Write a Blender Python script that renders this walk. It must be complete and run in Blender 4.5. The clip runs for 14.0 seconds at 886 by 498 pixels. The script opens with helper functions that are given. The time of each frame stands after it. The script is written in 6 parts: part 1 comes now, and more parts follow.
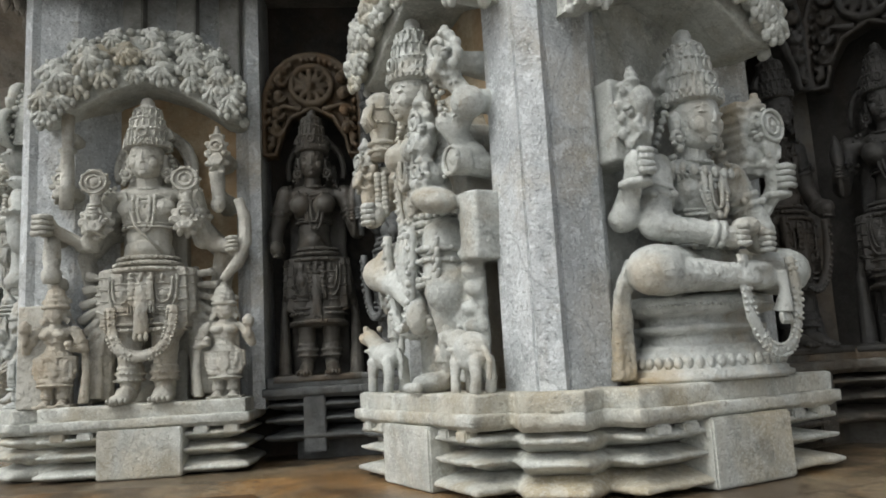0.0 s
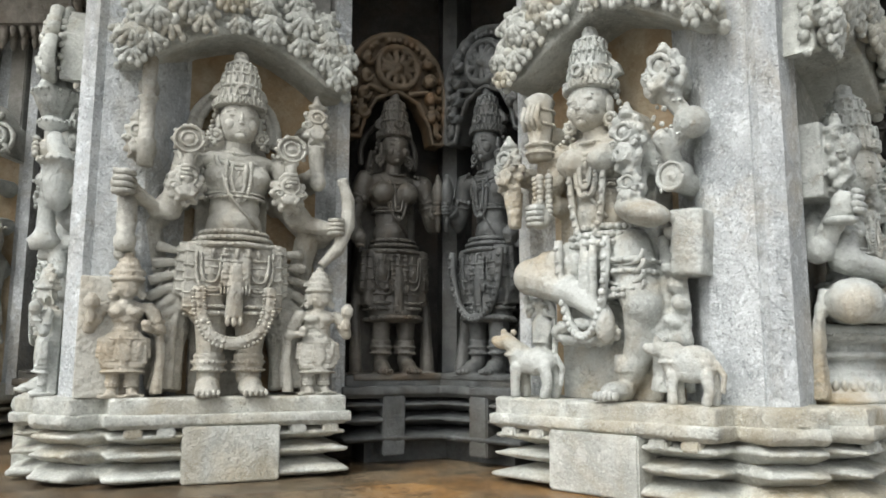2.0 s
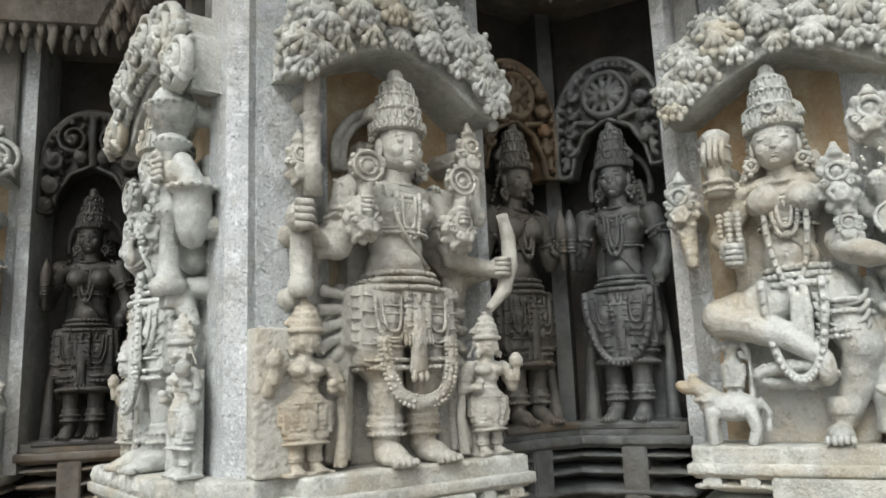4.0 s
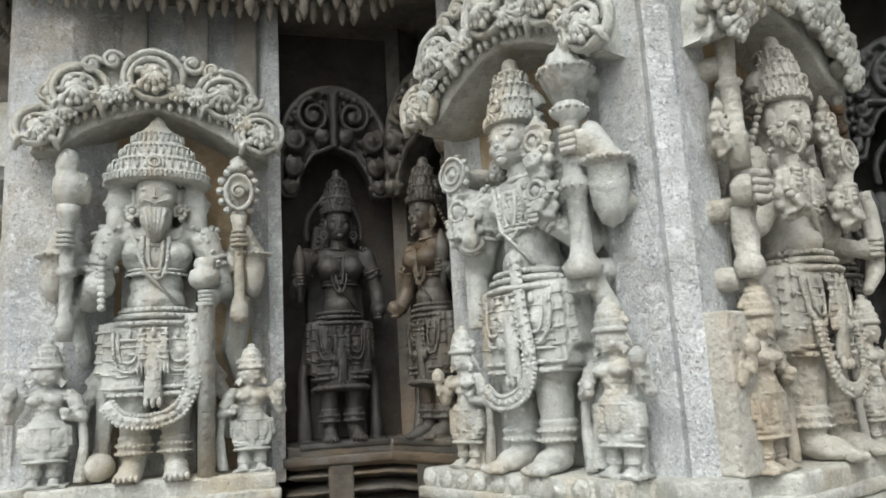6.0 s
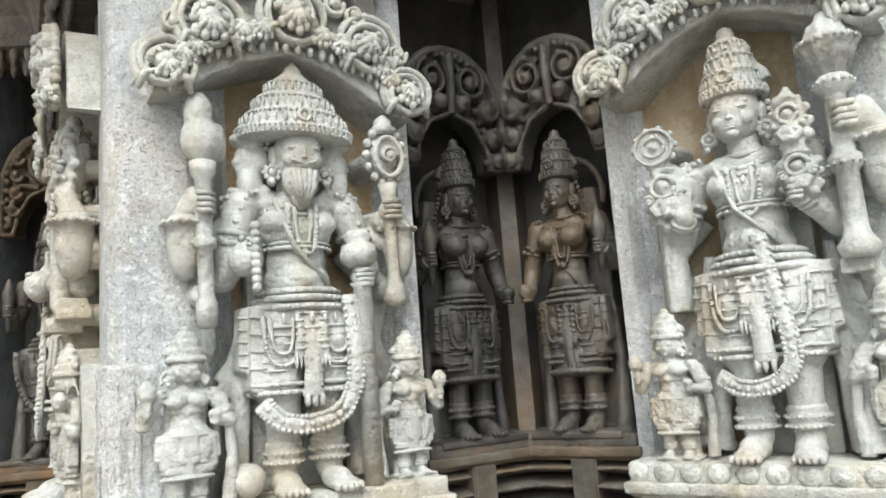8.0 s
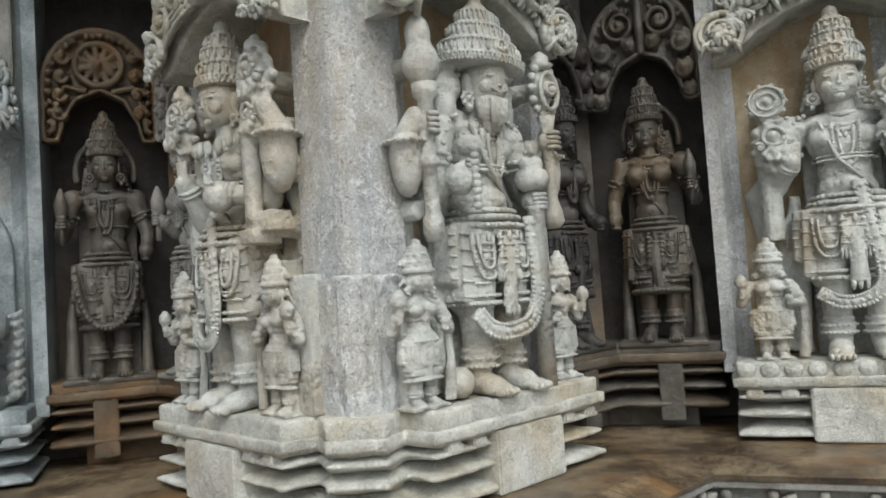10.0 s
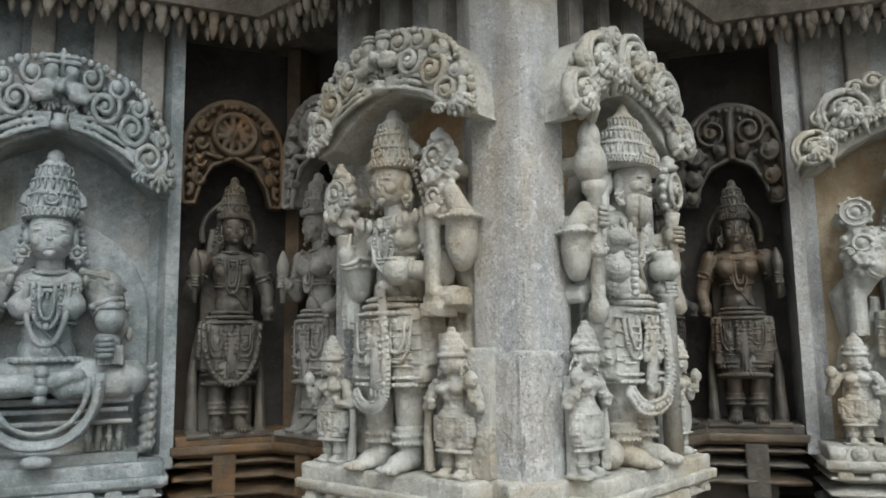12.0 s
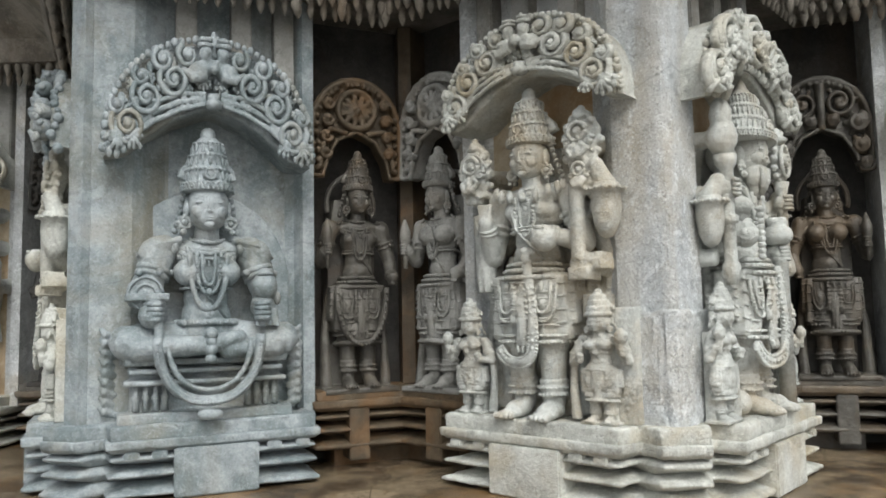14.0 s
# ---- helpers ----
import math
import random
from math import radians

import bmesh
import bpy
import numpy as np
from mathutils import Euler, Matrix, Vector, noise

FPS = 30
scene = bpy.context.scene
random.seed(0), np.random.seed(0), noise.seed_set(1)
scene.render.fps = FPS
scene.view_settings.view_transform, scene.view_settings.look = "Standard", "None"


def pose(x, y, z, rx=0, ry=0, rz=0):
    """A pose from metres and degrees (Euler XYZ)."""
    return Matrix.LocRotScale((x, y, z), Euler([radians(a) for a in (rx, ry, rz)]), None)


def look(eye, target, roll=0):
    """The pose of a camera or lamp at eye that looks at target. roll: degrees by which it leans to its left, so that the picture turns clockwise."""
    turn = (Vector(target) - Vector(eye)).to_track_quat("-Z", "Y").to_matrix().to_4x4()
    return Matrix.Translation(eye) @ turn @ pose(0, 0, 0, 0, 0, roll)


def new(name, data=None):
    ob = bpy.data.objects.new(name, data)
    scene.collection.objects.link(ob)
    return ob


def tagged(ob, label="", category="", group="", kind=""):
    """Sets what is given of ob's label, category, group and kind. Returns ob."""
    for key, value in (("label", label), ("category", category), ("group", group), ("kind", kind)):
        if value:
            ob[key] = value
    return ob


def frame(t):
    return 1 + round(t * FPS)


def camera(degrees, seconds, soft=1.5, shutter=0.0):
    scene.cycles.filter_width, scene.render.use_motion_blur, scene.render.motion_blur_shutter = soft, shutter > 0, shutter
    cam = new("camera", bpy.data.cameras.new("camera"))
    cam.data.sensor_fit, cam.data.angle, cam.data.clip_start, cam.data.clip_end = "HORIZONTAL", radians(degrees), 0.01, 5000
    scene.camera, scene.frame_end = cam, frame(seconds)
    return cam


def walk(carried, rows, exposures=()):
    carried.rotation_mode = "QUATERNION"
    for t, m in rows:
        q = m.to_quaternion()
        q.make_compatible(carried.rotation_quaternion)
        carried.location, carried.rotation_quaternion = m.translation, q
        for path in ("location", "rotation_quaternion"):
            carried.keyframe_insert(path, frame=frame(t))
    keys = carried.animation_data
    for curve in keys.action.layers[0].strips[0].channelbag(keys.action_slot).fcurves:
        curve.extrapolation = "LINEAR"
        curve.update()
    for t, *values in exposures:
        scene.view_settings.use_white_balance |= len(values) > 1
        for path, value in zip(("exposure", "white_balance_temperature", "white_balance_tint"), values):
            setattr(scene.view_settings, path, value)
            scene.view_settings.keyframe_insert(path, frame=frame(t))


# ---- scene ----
cam = camera(60.7, 14.0, 1.75)
METRES, EYE, TILT, LEAN, TURN = 5.5, 1.5, 0.0, 0.0, 0.0
ROWS = [
    (0.0, 0.0, 0.0, 0.0, 0.48, 8.62, 3.19),
    (0.5, -0.0359, 0.0095, 0.0065, -3.55, 8.7, 6.72),
    (1.0, -0.0771, 0.0144, 0.006, -10.31, 9.79, 0.57),
    (1.5, -0.1094, 0.0314, 0.0074, -13.98, 12.48, -2.4),
    (2.0, -0.163, 0.0316, 0.0063, -17.34, 8.12, -0.17),
    (4.5, -0.3253, 0.1514, 0.0181, -32.78, 10.41, 2.78),
    (5.0, -0.3667, 0.1756, 0.0173, -34.48, 8.27, 3.41),
    (5.5, -0.4001, 0.1957, 0.0156, -36.85, 7.76, 1.64),
    (6.0, -0.4202, 0.2324, 0.0217, -34.29, 10.21, 3.22),
    (6.5, -0.4514, 0.2626, 0.0195, -38.4, 8.59, 2.34),
    (7.0, -0.4745, 0.2899, 0.0209, -44.11, 6.85, 2.2),
    (7.5, -0.4875, 0.3233, 0.027, -45.42, 9.34, 3.85),
    (10.0, -0.6177, 0.4632, 0.0319, -63.5, 2.96, 3.81),
    (10.5, -0.6183, 0.4939, 0.0316, -63.03, 3.44, 5.55),
    (11.0, -0.6285, 0.5129, 0.033, -68.64, 2.88, 3.35),
    (11.5, -0.6556, 0.5201, 0.035, -70.56, 5.14, 0.68),
    (12.0, -0.6804, 0.5291, 0.039, -67.43, 7.67, 0.79),
    (12.5, -0.6797, 0.5426, 0.0373, -64.82, 7.97, 0.81),
    (13.0, -0.6867, 0.555, 0.0368, -65.86, 7.01, 1.17),
    (13.5, -0.7063, 0.5696, 0.0387, -66.39, 5.5, 1.94),
    (14.0, -0.7323, 0.5767, 0.0381, -67.11, 5.03, 1.21),
]
EXPOSURES = [(0.0, 0.12), (0.5, 0.32), (1.0, 0.32), (2.0, 0.46), (2.2, 0.53), (4.5, 0.16), (5.0, -0.29), (5.5, -0.23), (6.0, 0.32), (7.0, 0.53), (7.7, 0.72), (10.0, 0.06), (10.5, -0.38), (11.0, -0.23), (11.5, -0.16), (12.0, -0.03), (12.5, 0.02), (13.0, 0.12), (14.0, 0.32)]
walk(cam, [(t, pose(0, 0, EYE, TILT, LEAN, TURN) @ pose(METRES * x, METRES * y, METRES * z, 90 + pitch, roll, yaw)) for t, x, y, z, yaw, pitch, roll in ROWS], EXPOSURES)

# ---- world and sun: an overcast day ----
world = bpy.data.worlds.new("sky")
scene.world = world
world.use_nodes = True
wn = world.node_tree.nodes
sky = wn.new("ShaderNodeTexSky")
sky.sky_type = "NISHITA"
sky.sun_disc = False
sky.sun_elevation = radians(48)
sky.sun_rotation = radians(232)
sky.air_density, sky.dust_density = 1.0, 4.0
soft_sky = wn.new("ShaderNodeHueSaturation")
soft_sky.inputs["Saturation"].default_value = 0.25
world.node_tree.links.new(sky.outputs[0], soft_sky.inputs["Color"])
world.node_tree.links.new(soft_sky.outputs[0], wn["Background"].inputs[0])
wn["Background"].inputs[1].default_value = 0.15
sun = new("sun", bpy.data.lights.new("sun", "SUN"))
sun.data.energy, sun.data.angle, sun.data.color = 1.25, radians(32), (0.955, 0.985, 0.97)
sun.matrix_world = look((-6.6, -2.3, 11.0), (0, 3, 1.5))

# ---- materials ----


def stone(name, base, pale, stain, stain_amount=0.35, fleck=0.5, rough=0.85, bump=0.35, scale=1.0, cracks=0.0, relief=0.0):
    """Weathered carved stone: broad stains, pale lichen flecks, dark pits and fine grain."""
    m = bpy.data.materials.new(name)
    m.use_nodes = True
    nt = m.node_tree
    N, L = nt.nodes, nt.links
    bsdf = N["Principled BSDF"]
    geo = N.new("ShaderNodeNewGeometry")
    info = N.new("ShaderNodeObjectInfo")
    shift = N.new("ShaderNodeVectorMath")
    shift.operation = "MULTIPLY_ADD"
    L.new(info.outputs["Random"], shift.inputs[0])
    shift.inputs[1].default_value = (3.0, 5.0, 2.0)
    L.new(geo.outputs["Position"], shift.inputs[2])

    def tex(sc, detail=6, rg=0.6, dist=0.0):
        t = N.new("ShaderNodeTexNoise")
        t.inputs["Scale"].default_value = sc * scale
        t.inputs["Detail"].default_value = detail
        t.inputs["Roughness"].default_value = rg
        t.inputs["Distortion"].default_value = dist
        L.new(shift.outputs[0], t.inputs["Vector"])
        return t.outputs[0]

    def ramp(v, lo, hi, a=0.0, b=1.0):
        r = N.new("ShaderNodeMapRange")
        L.new(v, r.inputs[0])
        for i, x in enumerate((lo, hi, a, b)):
            r.inputs[1 + i].default_value = x
        return r.outputs[0]

    def mix(f, a, b):
        x = N.new("ShaderNodeMix")
        x.data_type = "RGBA"
        L.new(f, x.inputs[0])
        for i, c in ((6, a), (7, b)):
            if isinstance(c, tuple):
                x.inputs[i].default_value = (*c, 1)
            else:
                L.new(c, x.inputs[i])
        return x.outputs[2]

    col = mix(ramp(tex(7, 9, 0.7), 0.41, 0.59), base, pale)
    col = mix(ramp(tex(2.3, 7, 0.6, 0.6), 0.52, 0.72, 0.0, stain_amount), col, stain)
    grime = tuple(c * 0.42 for c in base)
    col = mix(ramp(tex(11, 8, 0.7), 0.55, 0.70, 0.0, 0.6), col, grime)
    col = mix(ramp(tex(31, 6, 0.7, 0.5), 0.57, 0.68, 0.0, 0.45), col, tuple(0.5 * a + 0.3 * b for a, b in zip(grime, stain)))
    spots = tex(170, 4, 0.65)
    light = tuple(min(1.0, c * 1.35 + 0.05) for c in pale)
    col = mix(ramp(spots, 0.54, 0.68, 0.0, fleck), col, light)
    col = mix(ramp(tex(38, 6, 0.7, 0.4), 0.56, 0.66, 0.0, fleck * 0.6), col, light)
    col = mix(ramp(tex(140, 3, 0.6), 0.58, 0.70, 0.0, fleck), col, grime)
    hollow = tex(150, 2, 0.55, 0.3)
    pits = ramp(hollow, 0.60, 0.68)
    col = mix(ramp(hollow, 0.60, 0.68, 0.0, fleck * 0.75), col, tuple(c * 0.62 for c in base))
    col = mix(ramp(tex(23, 5, 0.75, 0.6), 0.565, 0.60, 0.0, fleck * 0.8), col, light)
    col = mix(ramp(tex(3.6, 6, 0.68, 0.8), 0.56, 0.66, 0.0, 0.34 * stain_amount), col, tuple(0.6 * a + 0.4 * c for a, c in zip(stain, grime)))
    tall = N.new("ShaderNodeVectorMath")
    tall.operation = "MULTIPLY"
    L.new(shift.outputs[0], tall.inputs[0])
    tall.inputs[1].default_value = (1.0, 1.0, 0.16)
    run = N.new("ShaderNodeTexNoise")
    run.inputs["Scale"].default_value = 9.0 * scale
    run.inputs["Detail"].default_value = 5
    L.new(tall.outputs[0], run.inputs["Vector"])
    col = mix(ramp(run.outputs[0], 0.55, 0.70, 0.0, 0.5 * stain_amount), col, tuple(0.75 * c for c in stain))
    if cracks:
        warp = N.new("ShaderNodeVectorMath")
        warp.operation = "MULTIPLY_ADD"
        n3 = N.new("ShaderNodeTexNoise")
        n3.inputs["Scale"].default_value = 5.0
        L.new(geo.outputs["Position"], n3.inputs["Vector"])
        L.new(n3.outputs["Color"], warp.inputs[0])
        warp.inputs[1].default_value = (0.14, 0.14, 0.14)
        L.new(geo.outputs["Position"], warp.inputs[2])
        vor = N.new("ShaderNodeTexVoronoi")
        vor.feature = "DISTANCE_TO_EDGE"
        vor.inputs["Scale"].default_value = 1.15
        L.new(warp.outputs[0], vor.inputs["Vector"])
        col = mix(ramp(vor.outputs["Distance"], 0.0, 0.004, cracks, 0.0), col, grime)
    L.new(col, bsdf.inputs["Base Color"])
    bsdf.inputs["Roughness"].default_value = rough
    b1 = N.new("ShaderNodeBump")
    b1.inputs["Strength"].default_value = bump
    b1.inputs["Distance"].default_value = 0.006
    L.new(tex(55, 6, 0.7), b1.inputs["Height"])
    b2 = N.new("ShaderNodeBump")
    b2.inputs["Strength"].default_value = bump
    b2.inputs["Distance"].default_value = 0.003
    L.new(spots, b2.inputs["Height"])
    L.new(b1.outputs[0], b2.inputs["Normal"])
    b3 = N.new("ShaderNodeBump")
    b3.inputs["Strength"].default_value = bump * 0.9
    b3.inputs["Distance"].default_value = 0.012
    L.new(tex(17, 5, 0.65, 0.3), b3.inputs["Height"])
    L.new(b2.outputs[0], b3.inputs["Normal"])
    last = N.new("ShaderNodeBump")
    last.invert = True
    last.inputs["Strength"].default_value = min(1.0, bump * 0.9)
    last.inputs["Distance"].default_value = 0.003
    L.new(pits, last.inputs["Height"])
    L.new(b3.outputs[0], last.inputs["Normal"])
    b3 = last
    if relief:
        cells = N.new("ShaderNodeTexVoronoi")
        cells.feature = "SMOOTH_F1"
        cells.inputs["Scale"].default_value = 82.0
        L.new(shift.outputs[0], cells.inputs["Vector"])
        last = N.new("ShaderNodeBump")
        last.invert = True
        last.inputs["Distance"].default_value = 0.009
        L.new(ramp(tex(9, 3, 0.5), 0.46, 0.56, 0.0, relief), last.inputs["Strength"])
        L.new(cells.outputs["Distance"], last.inputs["Height"])
        L.new(b3.outputs[0], last.inputs["Normal"])
    L.new(last.outputs[0], bsdf.inputs["Normal"])
    return m


M_PALE = stone("pale_soapstone", (0.39, 0.40, 0.365), (0.575, 0.59, 0.545), (0.42, 0.34, 0.20), 0.8, 0.34, 0.85, 0.7, 1.0, 0.22)
M_RIDGE = stone("granular_grey_stone", (0.42, 0.445, 0.45), (0.575, 0.60, 0.60), (0.46, 0.385, 0.26), 0.7, 0.55, 0.9, 0.9, 1.0, 0.35)
M_FACE = stone("grey_figure_stone", (0.37, 0.385, 0.36), (0.54, 0.56, 0.53), (0.42, 0.32, 0.18), 0.85, 0.2, 0.7, 0.62, 1.0, 0.0, 0.5)
M_WARM = stone("warm_figure_stone", (0.36, 0.35, 0.305), (0.52, 0.515, 0.46), (0.385, 0.295, 0.18), 0.7, 0.2, 0.75, 0.62, 1.0, 0.0, 0.5)
# brown and slate niche stones, darkened so the colour carries recess shade
M_BROWN = stone("shaded_brown_niche_stone", (0.062, 0.058, 0.049), (0.130, 0.123, 0.105), (0.165, 0.105, 0.05), 0.75, 0.08, 0.45, 0.45)
M_SLATE = stone("shaded_slate_niche_stone", (0.060, 0.065, 0.064), (0.125, 0.132, 0.130), (0.09, 0.075, 0.05), 0.6, 0.12, 0.5, 0.45)
M_BLUE = stone("blue_grey_stone", (0.165, 0.205, 0.213), (0.345, 0.385, 0.40), (0.28, 0.25, 0.18), 0.75, 0.3, 0.55, 0.55, 1.0, 0.3)
# dark niche stone, lowered further to put the recess shade into its colour
M_DARK_SHADED = stone("dark_recess_shaded_stone", (0.026, 0.026, 0.024), (0.062, 0.060, 0.055), (0.066, 0.048, 0.03), 0.6, 0.05, 0.6, 0.4)
# rust stain on niche stone, its tone also lowered for the recess shade
M_RUST = stone("rust_stained_shaded_stone", (0.070, 0.052, 0.031), (0.130, 0.098, 0.062), (0.25, 0.125, 0.042), 0.9, 0.08, 0.6, 0.45)
# wall behind the recesses: their deep shade is put into this low colour
M_WALL = stone("shade_toned_wall_stone", (0.038, 0.037, 0.034), (0.075, 0.071, 0.063), (0.095, 0.06, 0.034), 0.6, 0.2, 0.8, 0.4)
M_NICHE = stone("ochre_stained_niche_stone", (0.36, 0.285, 0.18), (0.47, 0.40, 0.29), (0.38, 0.205, 0.075), 0.85, 0.2, 0.85, 0.55)
M_GREY = stone("mid_grey_stone", (0.19, 0.19, 0.175), (0.31, 0.31, 0.29), (0.20, 0.15, 0.09), 0.6, 0.2, 0.8, 0.4)
M_EAVE = stone("weathered_eave_stone", (0.13, 0.12, 0.10), (0.25, 0.23, 0.195), (0.17, 0.11, 0.06), 0.7, 0.25, 0.9, 0.5)
M_LEDGE = stone("wet_brown_ledge", (0.07, 0.05, 0.032), (0.24, 0.19, 0.125), (0.36, 0.19, 0.06), 0.9, 0.15, 0.22, 0.5, 0.7, 0.5)
M_GROUND = stone("paving_stone", (0.20, 0.19, 0.17), (0.29, 0.28, 0.26), (0.19, 0.15, 0.11), 0.5, 0.3, 0.8, 0.4, 0.5)

# ---- the star plan: points of the temple wall round one centre ----
CENTRE, RADIUS, AXIS, STEP, HALF = Vector((1.188, 4.982)), 3.749, 230.07, 24.306, 45.1
BASE_Z, LEDGE_Z, EAVE_Z = 1.44, 1.245, 2.66
POINTS = range(-2, 4)


def tip(k):
    a = radians(AXIS - STEP * k)
    return CENTRE + RADIUS * Vector((math.cos(a), math.sin(a)))


def face_axes(k, side):
    """The way along a face from its ridge, and its outward normal. side: 'L' or 'R'."""
    s = 1 if side == "L" else -1
    a = radians(AXIS - STEP * k + 180 + s * HALF)
    b = a + s * math.pi / 2
    return Vector((math.cos(a), math.sin(a))), Vector((math.cos(b), math.sin(b)))


def at(k, side, along, out):
    d, n = face_axes(k, side)
    return tip(k) + along * d + out * n


def inner_corner(k, out):
    """Where the right face of point k + 1 meets the left face of point k, both moved outward by out."""
    p, d = at(k + 1, "R", 0, out), face_axes(k + 1, "R")[0]
    q, e = at(k, "L", 0, out), face_axes(k, "L")[0]
    det = d.x * -e.y + e.x * d.y
    w = q - p
    return p + d * ((w.x * -e.y + e.x * w.y) / det)


def stand(k, side, along, out, z):
    """The pose of a thing that faces out from a face: its x runs to a viewer's left, its y outward."""
    d, n = face_axes(k, side)
    x = -d if side == "R" else d
    return Matrix(((x.x, n.x, 0, at(k, side, along, out).x), (x.y, n.y, 0, at(k, side, along, out).y), (0, 0, 1, z), (0, 0, 0, 1)))


# ---- a sculptor's kit: closed shapes gathered, then fused into one worn stone mesh ----


def unit_sphere(seg, rings):
    vs = [(0, 0, 1)]
    for i in range(1, rings):
        p = math.pi * i / rings
        for j in range(seg):
            q = 2 * math.pi * j / seg
            vs.append((math.sin(p) * math.cos(q), math.sin(p) * math.sin(q), math.cos(p)))
    vs.append((0, 0, -1))
    fs = []
    for j in range(seg):
        fs.append((0, 1 + j, 1 + (j + 1) % seg))
        for i in range(rings - 2):
            a, b = 1 + i * seg + j, 1 + i * seg + (j + 1) % seg
            fs.append((a, a + seg, b + seg, b))
        fs.append((len(vs) - 1, 1 + (rings - 2) * seg + (j + 1) % seg, 1 + (rings - 2) * seg + j))
    return np.array(vs), fs


SPHERE, BEAD, FINE, LUMP = unit_sphere(14, 8), unit_sphere(7, 5), unit_sphere(28, 18), unit_sphere(10, 6)


class Store:
    """Vertices and faces gathered so far."""

    def __init__(self):
        self.v, self.f, self.n = [], [], 0

    def raw(self, name):
        me = bpy.data.meshes.new(name)
        me.from_pydata(np.concatenate(self.v).tolist(), [], self.f)
        me.update()
        return me


class Kit(Store):
    """Gathers shapes. x to the viewer's right, y towards the viewer, z up. place: moves, turns and sizes what follows.
    The mesh has x to the viewer's left, to keep its hand."""

    def __init__(self):
        self.v, self.f, self.n, self.place, self.mirror = [], [], 0, Matrix(), True
        self.crisp, self.coarse, self.face = Store(), False, FINE

    def add(self, vs, fs, sharp=False):
        """sharp: kept as it is, on top of the fused body."""
        m = np.array(self.place)
        vs = np.asarray(vs, float) @ m[:3, :3].T + m[:3, 3]
        if self.mirror:
            vs = vs * np.array((-1, 1, 1))
        to = self.crisp if sharp and not self.coarse else self
        to.v.append(vs)
        to.f += [tuple(i + to.n for i in f)[::-1 if self.mirror else 1] for f in fs]
        to.n += len(vs)

    def ell(self, c, r, turn=0.0, lean=0.0, kind=None, sharp=False):
        vs, fs = kind or SPHERE
        r = (r, r, r) if isinstance(r, (int, float)) else r
        e = np.array(Euler((lean, turn, 0)).to_matrix())
        self.add((vs * np.array(r)) @ e.T + np.array(c), fs, sharp or kind is BEAD or kind is FINE)

    def bead(self, c, r):
        self.ell(c, r, kind=BEAD)

    def tube(self, pts, r, n=7, flat=1.0, sharp=False):
        pts = [Vector(p) for p in pts]
        k = len(pts)
        rs = [float(w) for w in r] if isinstance(r, (list, tuple)) else [float(r)] * k
        vs, fs, up = [], [], None
        for i, p in enumerate(pts):
            t = (pts[min(i + 1, k - 1)] - pts[max(i - 1, 0)])
            t = t.normalized() if t.length > 1e-9 else Vector((0, 0, 1))
            ref = Vector((0, 1, 0)) if abs(t.y) < 0.9 else Vector((1, 0, 0))
            a = t.cross(ref).normalized()
            b = a.cross(t)
            for j in range(n):
                q = 2 * math.pi * j / n
                vs.append(p + rs[i] * (math.cos(q) * a + flat * math.sin(q) * b))
        for i in range(k - 1):
            for j in range(n):
                a, b = i * n + j, i * n + (j + 1) % n
                fs.append((a, b, b + n, a + n))
        fs.append(tuple(range(n))[::-1])
        fs.append(tuple(range((k - 1) * n, k * n)))
        self.add(vs, fs, sharp)

    def limb(self, pts, rs, n=12):
        self.tube(pts, rs, n)
        for p, r in zip(pts, rs):
            self.ell(p, r * 1.01)

    def lathe(self, c, prof, n=20, squash=1.0, flutes=0, depth=0.0):
        """prof: (radius, height) from below; closed at both ends."""
        vs, fs = [], []
        for r, z in prof:
            for j in range(n):
                q = 2 * math.pi * j / n
                w = r * (1 + depth * math.cos(flutes * q)) if flutes else r
                vs.append((c[0] + w * math.cos(q), c[1] + w * squash * math.sin(q), c[2] + z))
        for i in range(len(prof) - 1):
            for j in range(n):
                a, b = i * n + j, i * n + (j + 1) % n
                fs.append((a, b, b + n, a + n))
        fs.append(tuple(range(n))[::-1])
        fs.append(tuple(range((len(prof) - 1) * n, len(prof) * n)))
        self.add(vs, fs, True)

    def ring(self, c, rx, ry, r, tilt=0.0, beads=0, bead_r=None, n=28):
        """A ring lying level, tilted about x by tilt."""
        e = Matrix.Rotation(tilt, 3, "X")
        pts = [Vector(c) + e @ Vector((rx * math.cos(q), ry * math.sin(q), 0)) for q in np.linspace(0, 2 * math.pi, n + 1)]
        self.tube(pts, r, 6, 1.0, True)
        for q in np.linspace(0, 2 * math.pi, beads, endpoint=False):
            self.bead(Vector(c) + e @ Vector(((rx + r * 0.6) * math.cos(q), (ry + r * 0.6) * math.sin(q), 0)), bead_r or r)

    def hang(self, x0, x1, z0, drop, y, r, beads=0, bead_r=0.005, power=2.2, bulge=0.0):
        """A garland that hangs in a U between two points at one height."""
        c, h = (x0 + x1) / 2, (x1 - x0) / 2

        def p(s):
            q = math.pi * s
            return (c - h * math.copysign(abs(math.cos(q)) ** (2 / power), math.cos(q)), y + bulge * math.sin(q), z0 - drop * math.sin(q) ** (2 / power))
        self.tube([p(s) for s in np.linspace(0, 1, 25)], r, 7, 1.0, True)
        for s in np.linspace(0.02, 0.98, beads):
            q = Vector(p(s))
            self.bead(q + Vector(((q.x - c) * 0.0, r * 0.9, -r * 0.3)), bead_r)

